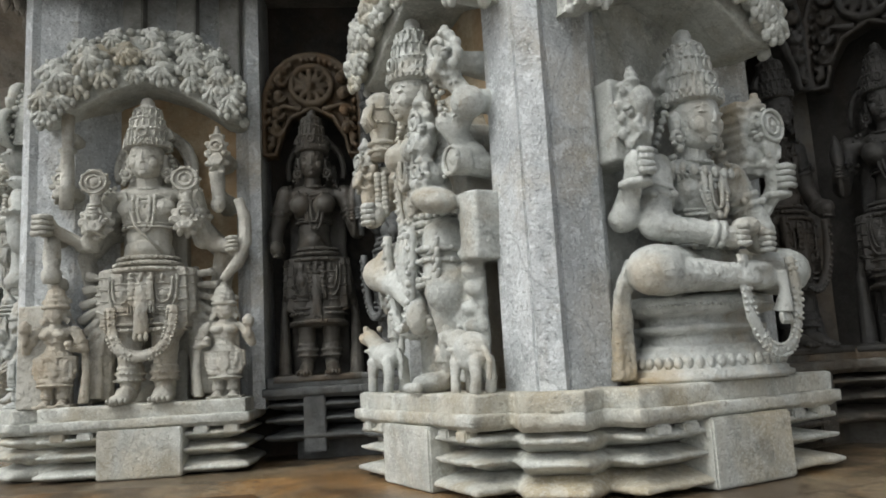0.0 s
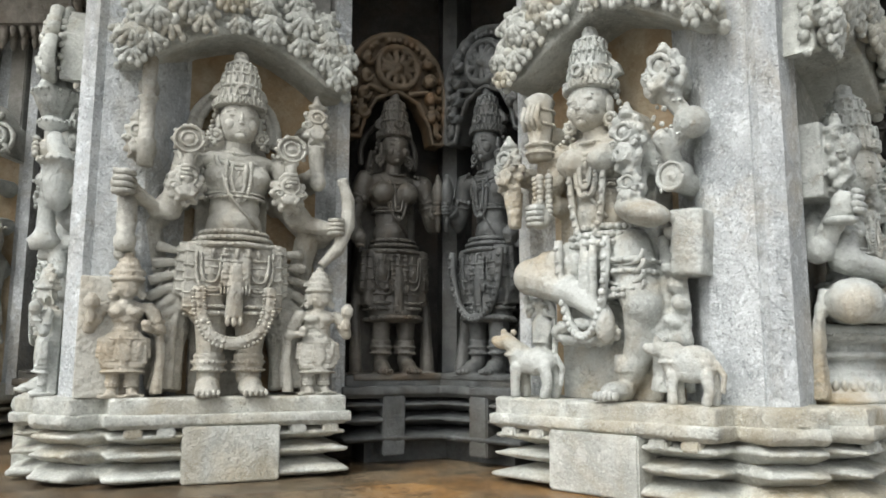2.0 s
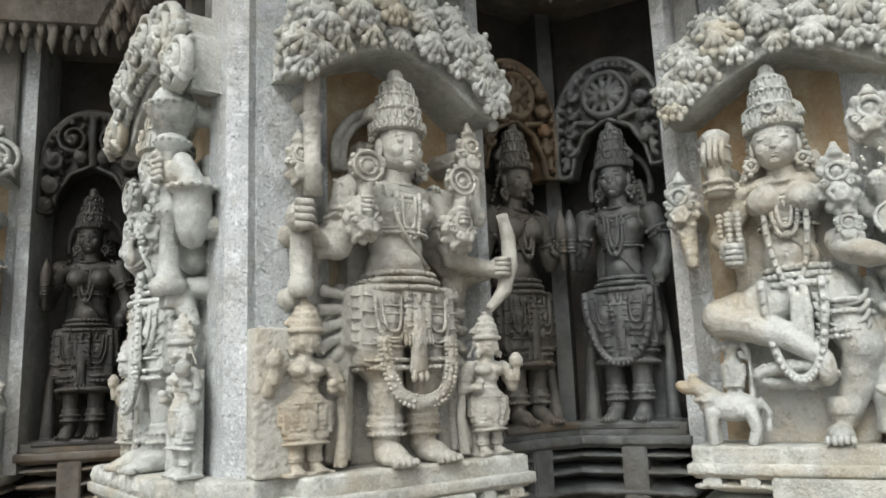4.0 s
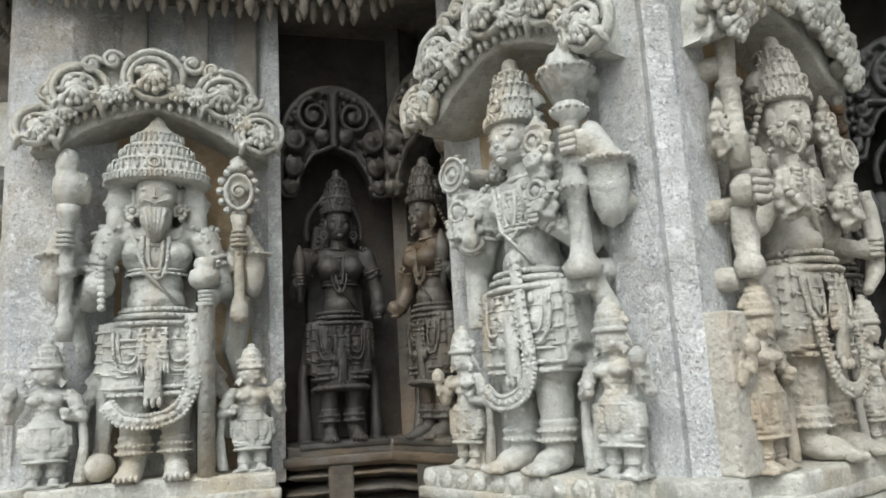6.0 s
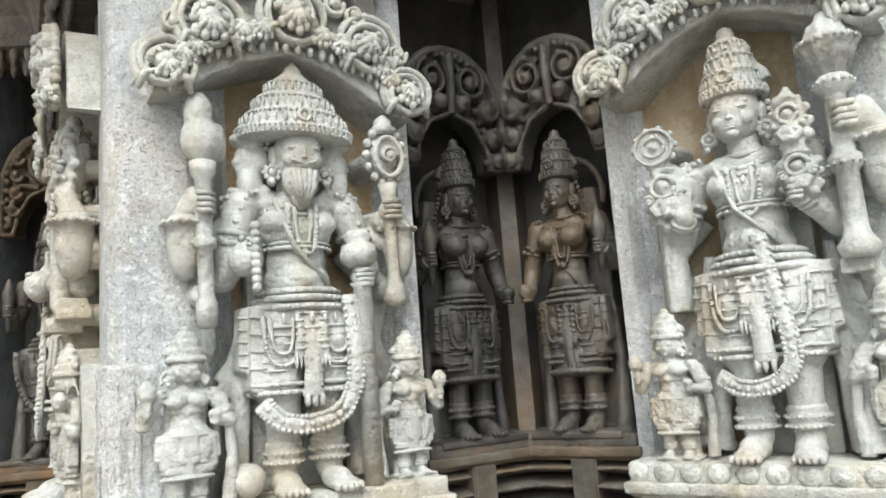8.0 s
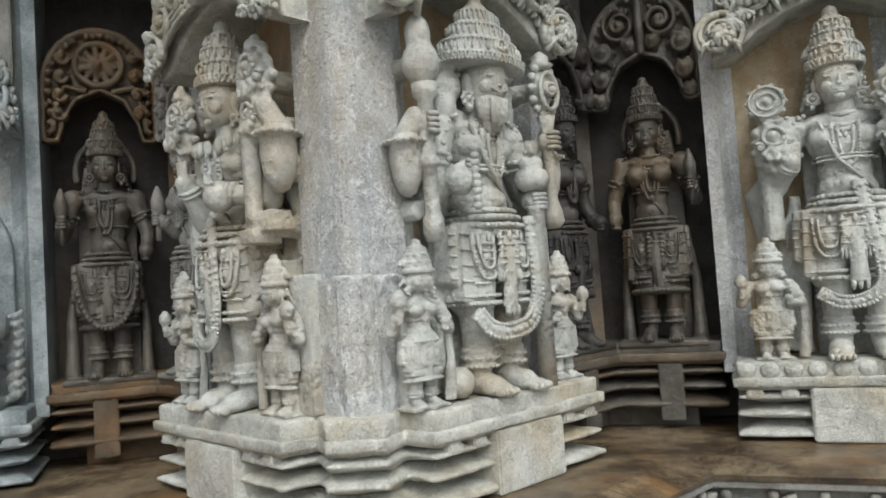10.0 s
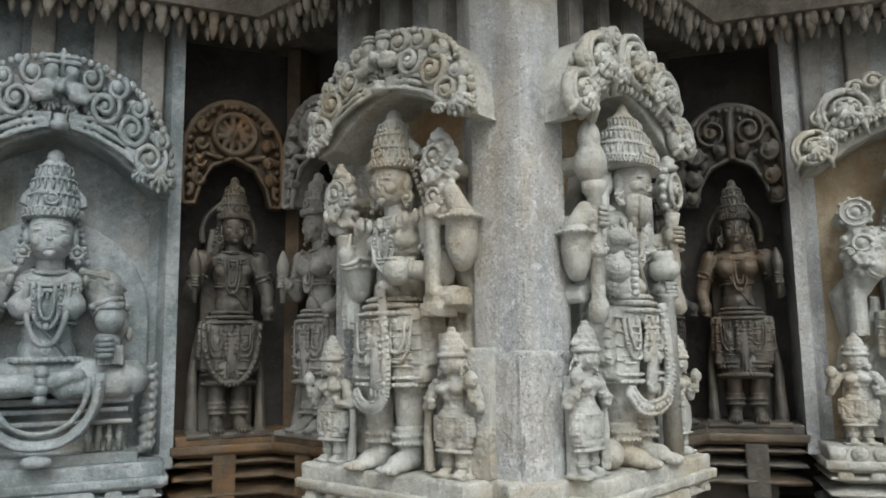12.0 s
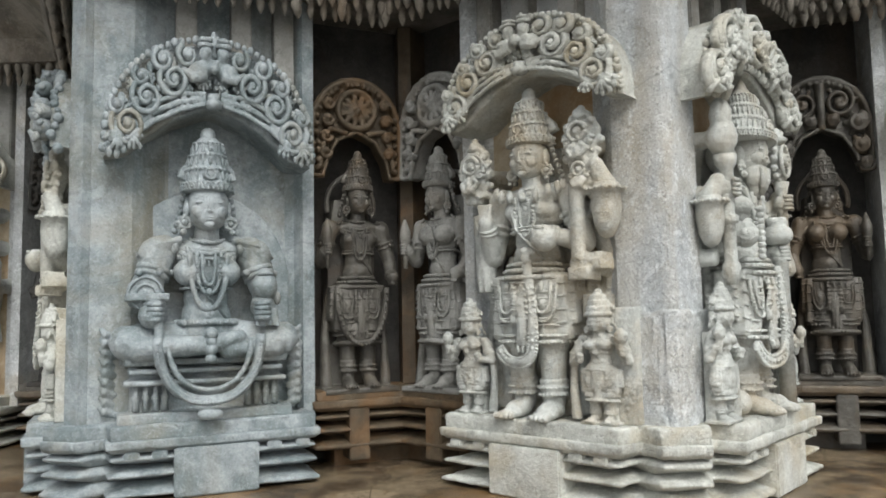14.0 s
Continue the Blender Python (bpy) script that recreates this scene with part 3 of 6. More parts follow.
def skirt(b, s=1.0, y=0.0, z=0.0, hem=0.185, hoop=False, flare=1.0):
    """Belts, straight thigh cloth with folded panels, tassels and loops of a standing figure."""
    b.ell((0, y, z + 0.350 * s), (0.086 * s, 0.054 * s, 0.045 * s))
    for h, r in ((0.396, 0.070), (0.380, 0.079), (0.361, 0.088)):
        b.ring((0, y, z + h * s), r * s, r * 0.68 * s, 0.0068 * s, 0.05, 34, 0.0045 * s)
    for e in (-1, 1):
        b.limb([(e * 0.045 * s, y, z + 0.345 * s), (e * 0.047 * s * flare, y + 0.004 * s, z + (hem + 0.02) * s)], [0.050 * s, 0.043 * s])
        for h in np.linspace(hem + 0.055, 0.325, 6):
            b.ring((e * 0.046 * s, y + 0.002 * s, z + h * s), 0.0490 * s, 0.0485 * s, 0.0020 * s)
        b.ell((e * 0.050 * s, y + 0.032 * s, z + 0.300 * s), (0.030 * s, 0.019 * s, 0.050 * s))
        b.hang(e * 0.050 * s - 0.030 * s, e * 0.050 * s + 0.030 * s, z + 0.348 * s, 0.098 * s, y + 0.040 * s, 0.0036 * s, 26, 0.0028 * s, 2.9, 0.008)
        b.hang(e * 0.050 * s - 0.020 * s, e * 0.050 * s + 0.020 * s, z + 0.343 * s, 0.072 * s, y + 0.047 * s, 0.0028 * s, 0, 0.003, 2.9, 0.005)
        b.ell((e * 0.050 * s, y + 0.050 * s, z + 0.296 * s), (0.009 * s, 0.005 * s, 0.012 * s))
        b.ring((e * 0.046 * s * flare, y + 0.005 * s, z + (hem + 0.028) * s), 0.0475 * s, 0.0465 * s, 0.0045 * s, 0, 20, 0.0036 * s)
        b.ring((e * 0.046 * s * flare, y + 0.005 * s, z + (hem + 0.012) * s), 0.0465 * s, 0.0455 * s, 0.0060 * s, 0, 20, 0.0048 * s)
        for i, (w, lo) in enumerate(((0.088, 0.205), (0.103, 0.245))):
            b.plate([(e * (w - 0.012) * s, z + 0.372 * s), (e * (w + 0.010) * s, z + 0.368 * s), (e * (w + 0.016) * s, z + lo * s), (e * (w - 0.010) * s, z + (lo - 0.012) * s)][::e], y - 0.02 * s, y + (0.036 - 0.014 * i) * s)
            for h in np.linspace(lo + 0.006, 0.345, 5):
                b.tube([(e * (w - 0.013) * s, y + (0.037 - 0.014 * i) * s, z + h * s), (e * (w + 0.015) * s, y + (0.036 - 0.014 * i) * s, z + (h + 0.003) * s)], 0.0032 * s, 5, 1.0, True)
    for x, w, lo in ((0, 0.011, hem + 0.0), (-0.022, 0.006, hem + 0.075), (0.022, 0.006, hem + 0.075)):
        b.tube([(x * s, y + 0.050 * s, z + 0.37 * s), (x * s, y + 0.060 * s, z + (0.37 + lo) / 2 * s), (x * s, y + 0.054 * s, z + lo * s)], [w * 1.2 * s, w * 1.3 * s, w * 1.9 * s], 8, 0.45)
        for h in np.linspace(lo + 0.02, 0.35, 6):
            b.tube([((x - 1.3 * w) * s, y + 0.060 * s, z + h * s), ((x + 1.3 * w) * s, y + 0.060 * s, z + h * s)], 0.0032 * s, 5, 1.0, True)
        for e in (-1, 0, 1):
            b.ell((x * s + e * w * 1.2 * s, y + 0.058 * s, z + (lo - 0.006) * s), (w * 0.5 * s, 0.006 * s, 0.014 * s), kind=BEAD)
    for i in range(11):
        q = math.pi * (i + 0.5) / 11
        b.ell((0.087 * s * math.cos(q), y + 0.060 * s * math.sin(q), z + 0.340 * s), (0.0052 * s, 0.005 * s, 0.013 * s), kind=BEAD)
    if hoop:
        b.ring((0, y + 0.008 * s, z + (hem - 0.02) * s), 0.092 * s, 0.062 * s, 0.009 * s, 0.10, 40, 0.0042 * s)
        b.lathe((0, y + 0.004 * s, z + (hem - 0.028) * s), [(0.080 * s, 0), (0.090 * s, 0.006 * s), (0.080 * s, 0.05 * s), (0.070 * s, 0.10 * s)], 24, 0.62)


def legs(b, s=1.0, y=0.0, z=0.0, spread=0.041, top=0.3):
    for e in (-1, 1):
        x = e * spread * s
        b.limb([(x, y, z + 0.04 * s), (x * 1.02, y + 0.002 * s, z + 0.14 * s), (x, y, z + top * s)], [0.024 * s, 0.031 * s, 0.04 * s])
        b.lathe((x, y, z + 0.056 * s), [(0.028 * s, 0), (0.0345 * s, 0.005 * s), (0.033 * s, 0.011 * s), (0.030 * s, 0.014 * s), (0.0345 * s, 0.020 * s), (0.034 * s, 0.028 * s), (0.030 * s, 0.032 * s), (0.033 * s, 0.038 * s), (0.030 * s, 0.046 * s)], 18)
        for h in (0.062, 0.080):
            for q in np.linspace(0, math.pi, 12):
                b.bead((x + 0.0345 * s * math.cos(q), y + 0.0345 * s * math.sin(q), z + h * s), 0.0036 * s)
        b.ell((x * 1.08, y + 0.020 * s, z + 0.022 * s), (0.025 * s, 0.040 * s, 0.024 * s))
        b.ell((x * 1.14, y + 0.044 * s, z + 0.013 * s), (0.027 * s, 0.034 * s, 0.014 * s))
        for i in range(5):
            b.ell((x * 1.16 + (i - 2) * 0.0105 * s, y + (0.072 - 0.003 * abs(i - 2)) * s, z + 0.009 * s), (0.0054 * s, 0.012 * s, 0.0085 * s), kind=BEAD)


def scarf(b, e, s=1.0, y=-0.03, z=0.0, fans=5):
    """Pleated cloth that falls and spreads beside a leg. e: side."""
    for i in range(fans):
        f = i / max(1, fans - 1)
        b.tube([(e * 0.10 * s, y, z + (0.34 - 0.02 * i) * s), (e * (0.125 + 0.012 * i) * s, y + 0.012, z + (0.26 - 0.035 * i) * s), (e * (0.155 + 0.012 * math.sin(3 * f)) * s, y + 0.008, z + (0.23 - 0.05 * i) * s)], [0.007 * s, 0.013 * s, 0.008 * s], 7)
    b.tube([(e * 0.095 * s, y, z + 0.36 * s), (e * 0.11 * s, y + 0.01, z + 0.2 * s), (e * 0.115 * s, y + 0.015, z + 0.08 * s), (e * 0.125 * s, y + 0.01, z + 0.015 * s)], [0.012 * s, 0.02 * s, 0.018 * s, 0.028 * s], 8)


def wheel(b, c, r=0.034):
    b.disc(c, r, 0.022, 3)
    for q in np.linspace(0, 2 * math.pi, 10, endpoint=False):
        b.bead((c[0] + r * 1.05 * math.cos(q), c[1] - 0.006, c[2] + r * 1.05 * math.sin(q)), r * 0.2)
    b.tube([(c[0], c[1] - 0.012, c[2] - r), (c[0], c[1] - 0.012, c[2] - r * 2.6)], [0.016, 0.012], 8)


def flames(b, c, rx, rz, rng, n=9):
    """A worn emblem: a boss in a ring, crossed by small limbs and curls, under a stepped finial."""
    x, y, z = c
    b.ell(c, (rx * 0.80, rx * 0.55, rz * 0.82))
    for q in np.linspace(0, 2 * math.pi, n + 3, endpoint=False):
        r = rng.uniform(0.16, 0.27) * rx
        b.ell((x + rx * 0.88 * math.cos(q), y + rng.uniform(-0.1, 0.25) * rx, z + rz * 0.90 * math.sin(q)), (r, r, r * rng.uniform(0.9, 1.5)))
    b.tube([(x + rx * 0.46 * math.cos(q), y + rx * 0.52, z + rz * 0.30 + rx * 0.46 * math.sin(q)) for q in np.linspace(0, 2 * math.pi, 18)], rx * 0.12, 6, 1.0, True)
    b.ell((x, y + rx * 0.55, z + rz * 0.30), (rx * 0.24, rx * 0.16, rx * 0.24))
    for e in (-1, 1):
        b.tube([(x + e * rx * 0.10, y + rx * 0.55, z - rz * 0.10), (x + e * rx * 0.52, y + rx * 0.62, z - rz * 0.30), (x + e * rx * 0.22, y + rx * 0.70, z - rz * 0.62)], rx * 0.15, 6)
        b.tube([(x + e * rx * 0.2, y + rx * 0.45, z - rz * 0.62), (x + e * rx * 0.55, y + rx * 0.40, z - rz * 0.80)], rx * 0.13, 6)
        b.spiral((x + e * rx * 0.62, y + rx * 0.40, z - rz * 0.05), rx * 0.24, 1.2, rx * 0.10, 1.57 - e, e, rx * 0.08, 0.2)
    b.ell((x, y + rx * 0.62, z - rz * 0.42), (rx * 0.20, rx * 0.18, rz * 0.26))
    for i in range(3):
        b.ell((x, y + rx * 0.1, z + rz * (0.86 + 0.16 * i)), (rx * (0.46 - 0.13 * i), rx * (0.42 - 0.12 * i), rz * 0.10))
    b.crust(c, (rx * 0.8, rx * 0.62, rz * 0.85), 7, rx * 0.09, rng)


def mace(b, x, y, z0, z1, r=0.018):
    h = z1 - z0
    b.lathe((x, y, z0), [(r * 1.5, 0), (r * 1.9, 0.05 * h), (r * 1.2, 0.09 * h), (r, 0.12 * h), (r, 0.34 * h), (r * 1.5, 0.36 * h), (r * 1.5, 0.40 * h), (r, 0.42 * h), (r * 0.95, 0.66 * h), (r * 1.7, 0.68 * h), (r * 1.7, 0.71 * h), (r * 1.3, 0.73 * h)], 14)
    b.lathe((x, y, z0 + 0.73 * h), [(r * 1.3, 0), (r * 2.5, 0.13 * h), (r * 2.7, 0.145 * h), (r * 2.0, 0.16 * h), (r * 1.6, 0.21 * h), (r * 0.9, 0.23 * h), (r * 0.6, 0.27 * h)], 40, 1.0, 10, 0.07)
    for f, w, n in ((0.37, 1.55, 12), (0.70, 1.75, 14), (0.865, 2.65, 22)):
        for q in np.linspace(0, 2 * math.pi, n, endpoint=False):
            b.bead((x + r * w * math.cos(q), y + r * w * math.sin(q), z0 + f * h), r * 0.22)


def dangling_arm(b, x, y, z, s=1.0):
    """The back forearm that hangs like a pod under its bracelet."""
    b.lathe((x, y, z), [(r * s, h * s) for r, h in ((0.003, -0.118), (0.018, -0.110), (0.030, -0.080), (0.036, -0.038), (0.034, 0), (0.044, 0.003), (0.044, 0.011), (0.030, 0.014), (0.031, 0.020), (0.027, 0.024))], 18)
    b.limb([(x, y, z + 0.02 * s), (x * 0.93, y + 0.015, z + 0.07 * s)], [0.025 * s, 0.019 * s])
    for q in np.linspace(0, 6.283, 16, endpoint=False):
        b.bead((x + 0.045 * s * math.cos(q), y + 0.045 * s * math.sin(q), z + 0.007 * s), 0.005 * s)


def attendant(b, c, s, rng, left_up=True, bust=True):
    """A small standing figure. c: the point between its feet."""
    keep = b.place.copy()
    b.place = keep @ Matrix.Translation(c) @ Matrix.Diagonal((s, s, s, 1))
    b.block((0, 0, 0.008), (0.2, 0.13, 0.02))
    legs(b, 1, 0, 0.01)
    skirt(b, 1, 0, 0.01, 0.17, True)
    torso(b, 1, 0, 0.0, bust)
    necklaces(b, 0.605, 0.0)
    head(b, (0, 0.02, 0.702), 1.36)
    e = -1 if left_up else 1
    arm(b, (e * 0.115, 0.0, 0.55), (e * 0.155, 0.005, 0.43), (e * 0.145, 0.05, 0.53), 1.05)
    b.lathe((e * 0.145, 0.06, 0.47), [(0.014, 0), (0.016, 0.08), (0.034, 0.11), (0.036, 0.15), (0.012, 0.19)], 12)
    arm(b, (-e * 0.115, 0.0, 0.55), (-e * 0.155, 0.01, 0.42), (-e * 0.09, 0.06, 0.44), 1.05)
    b.ell((-e * 0.09, 0.07, 0.47), 0.025)
    b.tube([(-e * 0.15, 0.0, 0.5), (-e * 0.165, 0.0, 0.25), (-e * 0.15, 0.0, 0.02)], [0.018, 0.022, 0.03], 8)
    b.block((0, -0.05, 0.3), (0.15, 0.05, 0.6))
    b.place = keep


def backing(b, y=-0.10, w=0.085, h=0.6, z=0.0):
    """The uncut stone that ties a figure to its slab."""
    b.plate([(-w, z), (w, z), (w, z + h), (w * 0.6, z + h + 0.12), (-w * 0.6, z + h + 0.12), (-w, z + h)], y - 0.05, y + 0.05)


def crowned_standing(b, rng, beard=False):
    b.place = Matrix.Diagonal((1.07, 1.16, 1, 1))
    legs(b, 1, 0.01)
    skirt(b, 1, 0.005)
    torso(b, 1, 0.0)
    b.place = Matrix()
    necklaces(b, 0.600, 0.004, 1.05, 0.105)
    backing(b)
    for e in (-1, 1):
        b.crust((e * 0.112, -0.01, 0.588), (0.032, 0.036, 0.028), 14, 0.006, rng)
        b.tube([(e * 0.12, -0.06, 0.5), (e * 0.19, -0.05, 0.42), (e * 0.17, -0.06, 0.3), (e * 0.2, -0.06, 0.2)], [0.03, 0.035, 0.03, 0.02], 8)


def fig_bow():
    """The standing figure with a bow, two fronted wheels and pleated fans."""
    b, rng = Kit(), random.Random(3)
    crowned_standing(b, rng)
    strap(b, ((-0.078, 0.26), (-0.074, 0.20), (-0.052, 0.145), (0, 0.125), (0.052, 0.145), (0.074, 0.20), (0.078, 0.26)), 0.066, 0.014)
    head(b, (0, 0.024, 0.684), 1.12)
    b.tube([(0.105 * math.cos(q), -0.06, 0.68 + 0.12 * math.sin(q)) for q in np.linspace(-0.3, math.pi + 0.3, 24)], 0.012, 6)
    b.tube([(0.085 * math.cos(q), -0.06, 0.68 + 0.1 * math.sin(q)) for q in np.linspace(-0.3, math.pi + 0.3, 24)], 0.008, 6)
    for e in (-1, 1):
        arm(b, (e * 0.11, 0, 0.580), (e * 0.145, 0.01, 0.45), (e * 0.115, 0.065, 0.53))
        wheel(b, (e * 0.115, 0.085, 0.61), 0.033)
        flames(b, (e * 0.115, 0.06, 0.50), 0.042, 0.05, rng)
        scarf(b, e, 1, -0.04, 0, 6)
        scarf(b, e, 1.08, -0.055, -0.005, 6)
        b.plate([(e * x, z) for x, z in ((0.085, 0.37), (0.115, 0.36), (0.145, 0.30), (0.155, 0.20), (0.160, 0.10), (0.180, 0.03), (0.165, 0.005), (0.120, 0.01), (0.090, 0.15))][::e], -0.07, -0.022)
        for i in range(8):
            q = 0.62 - 0.20 * i
            x1, z1 = 0.095 + 0.088 * math.cos(q), 0.322 - 0.030 * i + 0.070 * math.sin(q)
            b.tube([(e * 0.098, -0.022, 0.345 - 0.020 * i), (e * (0.098 + x1) / 2, -0.004, (0.345 - 0.020 * i + z1) / 2), (e * x1, -0.012, z1)], [0.008, 0.0115, 0.0135], 7, 0.7)
        for i in range(3):
            b.tube([(e * (0.112 + 0.010 * i), -0.012, 0.25 - 0.02 * i), (e * (0.128 + 0.012 * i), 0.0, 0.12), (e * (0.128 + 0.018 * i), 0.004, 0.015)], [0.006, 0.009, 0.012], 7)
    b.limb([(0.1, -0.02, 0.54), (0.17, 0.0, 0.44), (0.225, 0.045, 0.42)], [0.028, 0.025, 0.018])
    grip(b, (0.23, 0.05, 0.425), 1.15)
    b.tube([(0.245 - 0.0, 0.055, 0.555), (0.262, 0.055, 0.50), (0.262, 0.055, 0.43), (0.24, 0.055, 0.37), (0.20, 0.05, 0.325)], [0.013, 0.017, 0.018, 0.017, 0.010], 9)
    b.limb([(-0.1, -0.02, 0.54), (-0.17, 0.0, 0.45), (-0.235, 0.05, 0.49)], [0.028, 0.025, 0.02])
    grip(b, (-0.245, 0.055, 0.495), 1.5, -1)
    b.lathe((-0.235, 0.04, 0.34), [(0.018, 0), (0.024, 0.012), (0.024, 0.03), (0.019, 0.04), (0.022, 0.07), (0.018, 0.13)], 12)
    b.lathe((-0.205, 0.03, 0.55), [(0.018, 0), (0.018, 0.05), (0.024, 0.06), (0.016, 0.07), (0.017, 0.16), (0.024, 0.17), (0.014, 0.18), (0.018, 0.27), (0.004, 0.29)], 12)
    flames(b, (-0.225, 0.01, 0.62), 0.03, 0.06, rng)
    flames(b, (0.185, 0.02, 0.70), 0.034, 0.065, rng)
    b.tube([(0.185, 0.03, 0.64), (0.19, 0.03, 0.55)], [0.022, 0.016], 9)
    b.ell((0.19, 0.04, 0.545), (0.02, 0.02, 0.025))
    for x, z in ((-0.205, 0.6), (-0.205, 0.76), (0.185, 0.70), (0.19, 0.57), (0.225, 0.42), (-0.235, 0.47), (-0.235, 0.34), (0.115, 0.5), (-0.115, 0.5)):
        b.stay(x, z)
    b.block((-0.275, -0.045, 0.14), (0.09, 0.16, 0.28))
    return b.carve("statue_bow", 0.0036)


def fig_mace():
    """The standing figure with a tall mace, a wheel and a conch."""
    b, rng = Kit(), random.Random(4)
    crowned_standing(b, rng)
    strap(b, ((0.015, 0.43), (0.03, 0.33), (0.048, 0.23), (0.045, 0.175), (0.005, 0.143), (-0.045, 0.14), (-0.085, 0.165)), 0.066, 0.015)
    head(b, (-0.005, 0.024, 0.684), 1.12)
    for e in (-1, 1):
        scarf(b, e, 1, -0.035, 0, 5)
        scarf(b, e, 1.15, -0.05, 0, 3)
    arm(b, (-0.105, 0, 0.580), (-0.15, 0.0, 0.44), (-0.115, 0.055, 0.49), 1, True)
    wheel(b, (-0.16, 0.055, 0.65), 0.04)
    flames(b, (-0.15, 0.03, 0.54), 0.05, 0.07, rng, 12)
    b.tube([(-0.165, 0.0, 0.55), (-0.165, 0.0, 0.30)], [0.026, 0.026], 10)
    arm(b, (0.105, 0, 0.580), (0.14, 0.0, 0.44), (0.09, 0.065, 0.50))
    flames(b, (0.095, 0.055, 0.63), 0.038, 0.06, rng)
    flames(b, (0.10, 0.06, 0.53), 0.04, 0.05, rng)
    mace(b, 0.172, 0.055, 0.36, 0.83, 0.019)
    b.limb([(0.1, -0.03, 0.55), (0.2, 0.0, 0.50), (0.18, 0.05, 0.62)], [0.025, 0.024, 0.018])
    grip(b, (0.185, 0.06, 0.62), 1.3)
    dangling_arm(b, 0.225, 0.03, 0.57, 1.0)
    b.block((0.165, 0.04, 0.35), (0.05, 0.05, 0.03))
    b.limb([(0.17, 0.03, 0.36), (0.2, 0.02, 0.30)], [0.022, 0.016])
    b.tube([(0.19, -0.02, 0.3), (0.15, 0.0, 0.16), (0.14, 0.01, 0.01)], [0.012, 0.02, 0.03], 8)
    for x, z in ((-0.16, 0.65), (-0.15, 0.54), (0.172, 0.76), (0.175, 0.6), (0.165, 0.38), (0.225, 0.5), (0.1, 0.55)):
        b.stay(x, z)
    return b.carve("statue_mace", 0.004, seed=2)


def fig_sage():
    """The bearded, three-headed standing figure with a staff, ladle and post."""
    b, rng = Kit(), random.Random(5)
    crowned_standing(b, rng)
    strap(b, ((0.082, 0.385), (0.086, 0.29), (0.080, 0.21), (0.052, 0.155), (0, 0.135), (-0.06, 0.142), (-0.098, 0.18)), 0.062, 0.017)
    head(b, (0, 0.036, 0.684), 1.12, "wide", True)
    for e in (-1, 1):
        b.ell((e * 0.080, 0.0, 0.675), (0.036, 0.034, 0.046))
        b.ell((e * 0.114, 0.006, 0.672), (0.008, 0.006, 0.010))
        b.ell((e * 0.108, 0.008, 0.655), (0.010, 0.008, 0.005))
        b.ell((e * 0.100, 0.022, 0.688), (0.008, 0.006, 0.004))
        b.ell((e * 0.088, 0.010, 0.63), (0.026, 0.022, 0.045))
        b.tube([(e * 0.05, 0.02, 0.615), (e * 0.09, 0.0, 0.595), (e * 0.13, -0.02, 0.575)], 0.014, 8)
        b.ell((e * 0.088, 0.004, 0.722), (0.036, 0.034, 0.018))
    arm(b, (-0.105, 0, 0.580), (-0.145, 0.005, 0.43), (-0.105, 0.065, 0.48))
    for i in range(9):
        b.bead((-0.105, 0.092, 0.52 - 0.015 * i), 0.0095)
    b.ell((-0.115, 0.06, 0.46), (0.034, 0.03, 0.035))
    arm(b, (0.105, 0, 0.580), (0.15, 0.0, 0.45), (0.112, 0.06, 0.42))
    b.lathe((0.112, 0.062, 0.0), [(0.019, 0), (0.019, 0.4), (0.026, 0.41)], 16)
    b.lathe((0.108, 0.06, 0.445), [(0.02, 0), (0.034, 0.012), (0.037, 0.026), (0.032, 0.044), (0.022, 0.05), (0.026, 0.06), (0.02, 0.075)], 16)
    for e in (-1, 1):
        grip(b, (e * 0.186, 0.05, 0.57), 1.15, e)
        dangling_arm(b, e * 0.215, 0.02, 0.53, 0.9)
        b.limb([(e * 0.11, -0.03, 0.55), (e * 0.2, 0.0, 0.50)], [0.026, 0.02])
        scarf(b, e, 1, -0.04, 0, 4)
    b.lathe((-0.185, 0.05, 0.33), [(0.014, 0), (0.02, 0.02), (0.02, 0.045), (0.014, 0.06), (0.015, 0.15), (0.021, 0.155), (0.021, 0.17), (0.015, 0.175), (0.016, 0.29), (0.024, 0.3), (0.026, 0.325)], 12)
    b.ell((-0.185, 0.045, 0.70), (0.038, 0.034, 0.05))
    b.ell((-0.19, 0.045, 0.755), (0.026, 0.026, 0.045))
    b.ell((-0.155, 0.04, 0.70), (0.018, 0.02, 0.04))
    b.lathe((0.185, 0.052, 0.36), [(0.014, 0), (0.024, 0.015), (0.02, 0.04), (0.012, 0.07), (0.012, 0.2), (0.018, 0.21), (0.012, 0.23), (0.02, 0.27)], 12)
    b.ell((0.185, 0.04, 0.695), (0.036, 0.022, 0.055))
    b.tube([(0.185 + 0.03 * math.cos(q), 0.065, 0.69 + 0.045 * math.sin(q)) for q in np.linspace(0, 6.283, 20)], 0.006, 6)
    b.spiral((0.185, 0.062, 0.69), 0.02, 1.5, 0.006)
    for q in np.linspace(0, 6.283, 14, endpoint=False):
        b.bead((0.185 + 0.042 * math.cos(q), 0.05, 0.695 + 0.062 * math.sin(q)), 0.010)
    b.lathe((0.185, 0.045, 0.745), [(0.02, 0), (0.03, 0.01), (0.018, 0.02), (0.02, 0.03), (0.006, 0.045)], 12)
    b.ell((-0.115, 0.02, 0.035), 0.034)
    for e in (-1, 1):
        for z in (0.4, 0.56, 0.7):
            b.stay(e * 0.185, z)
    return b.carve("statue_sage", 0.004, seed=3)


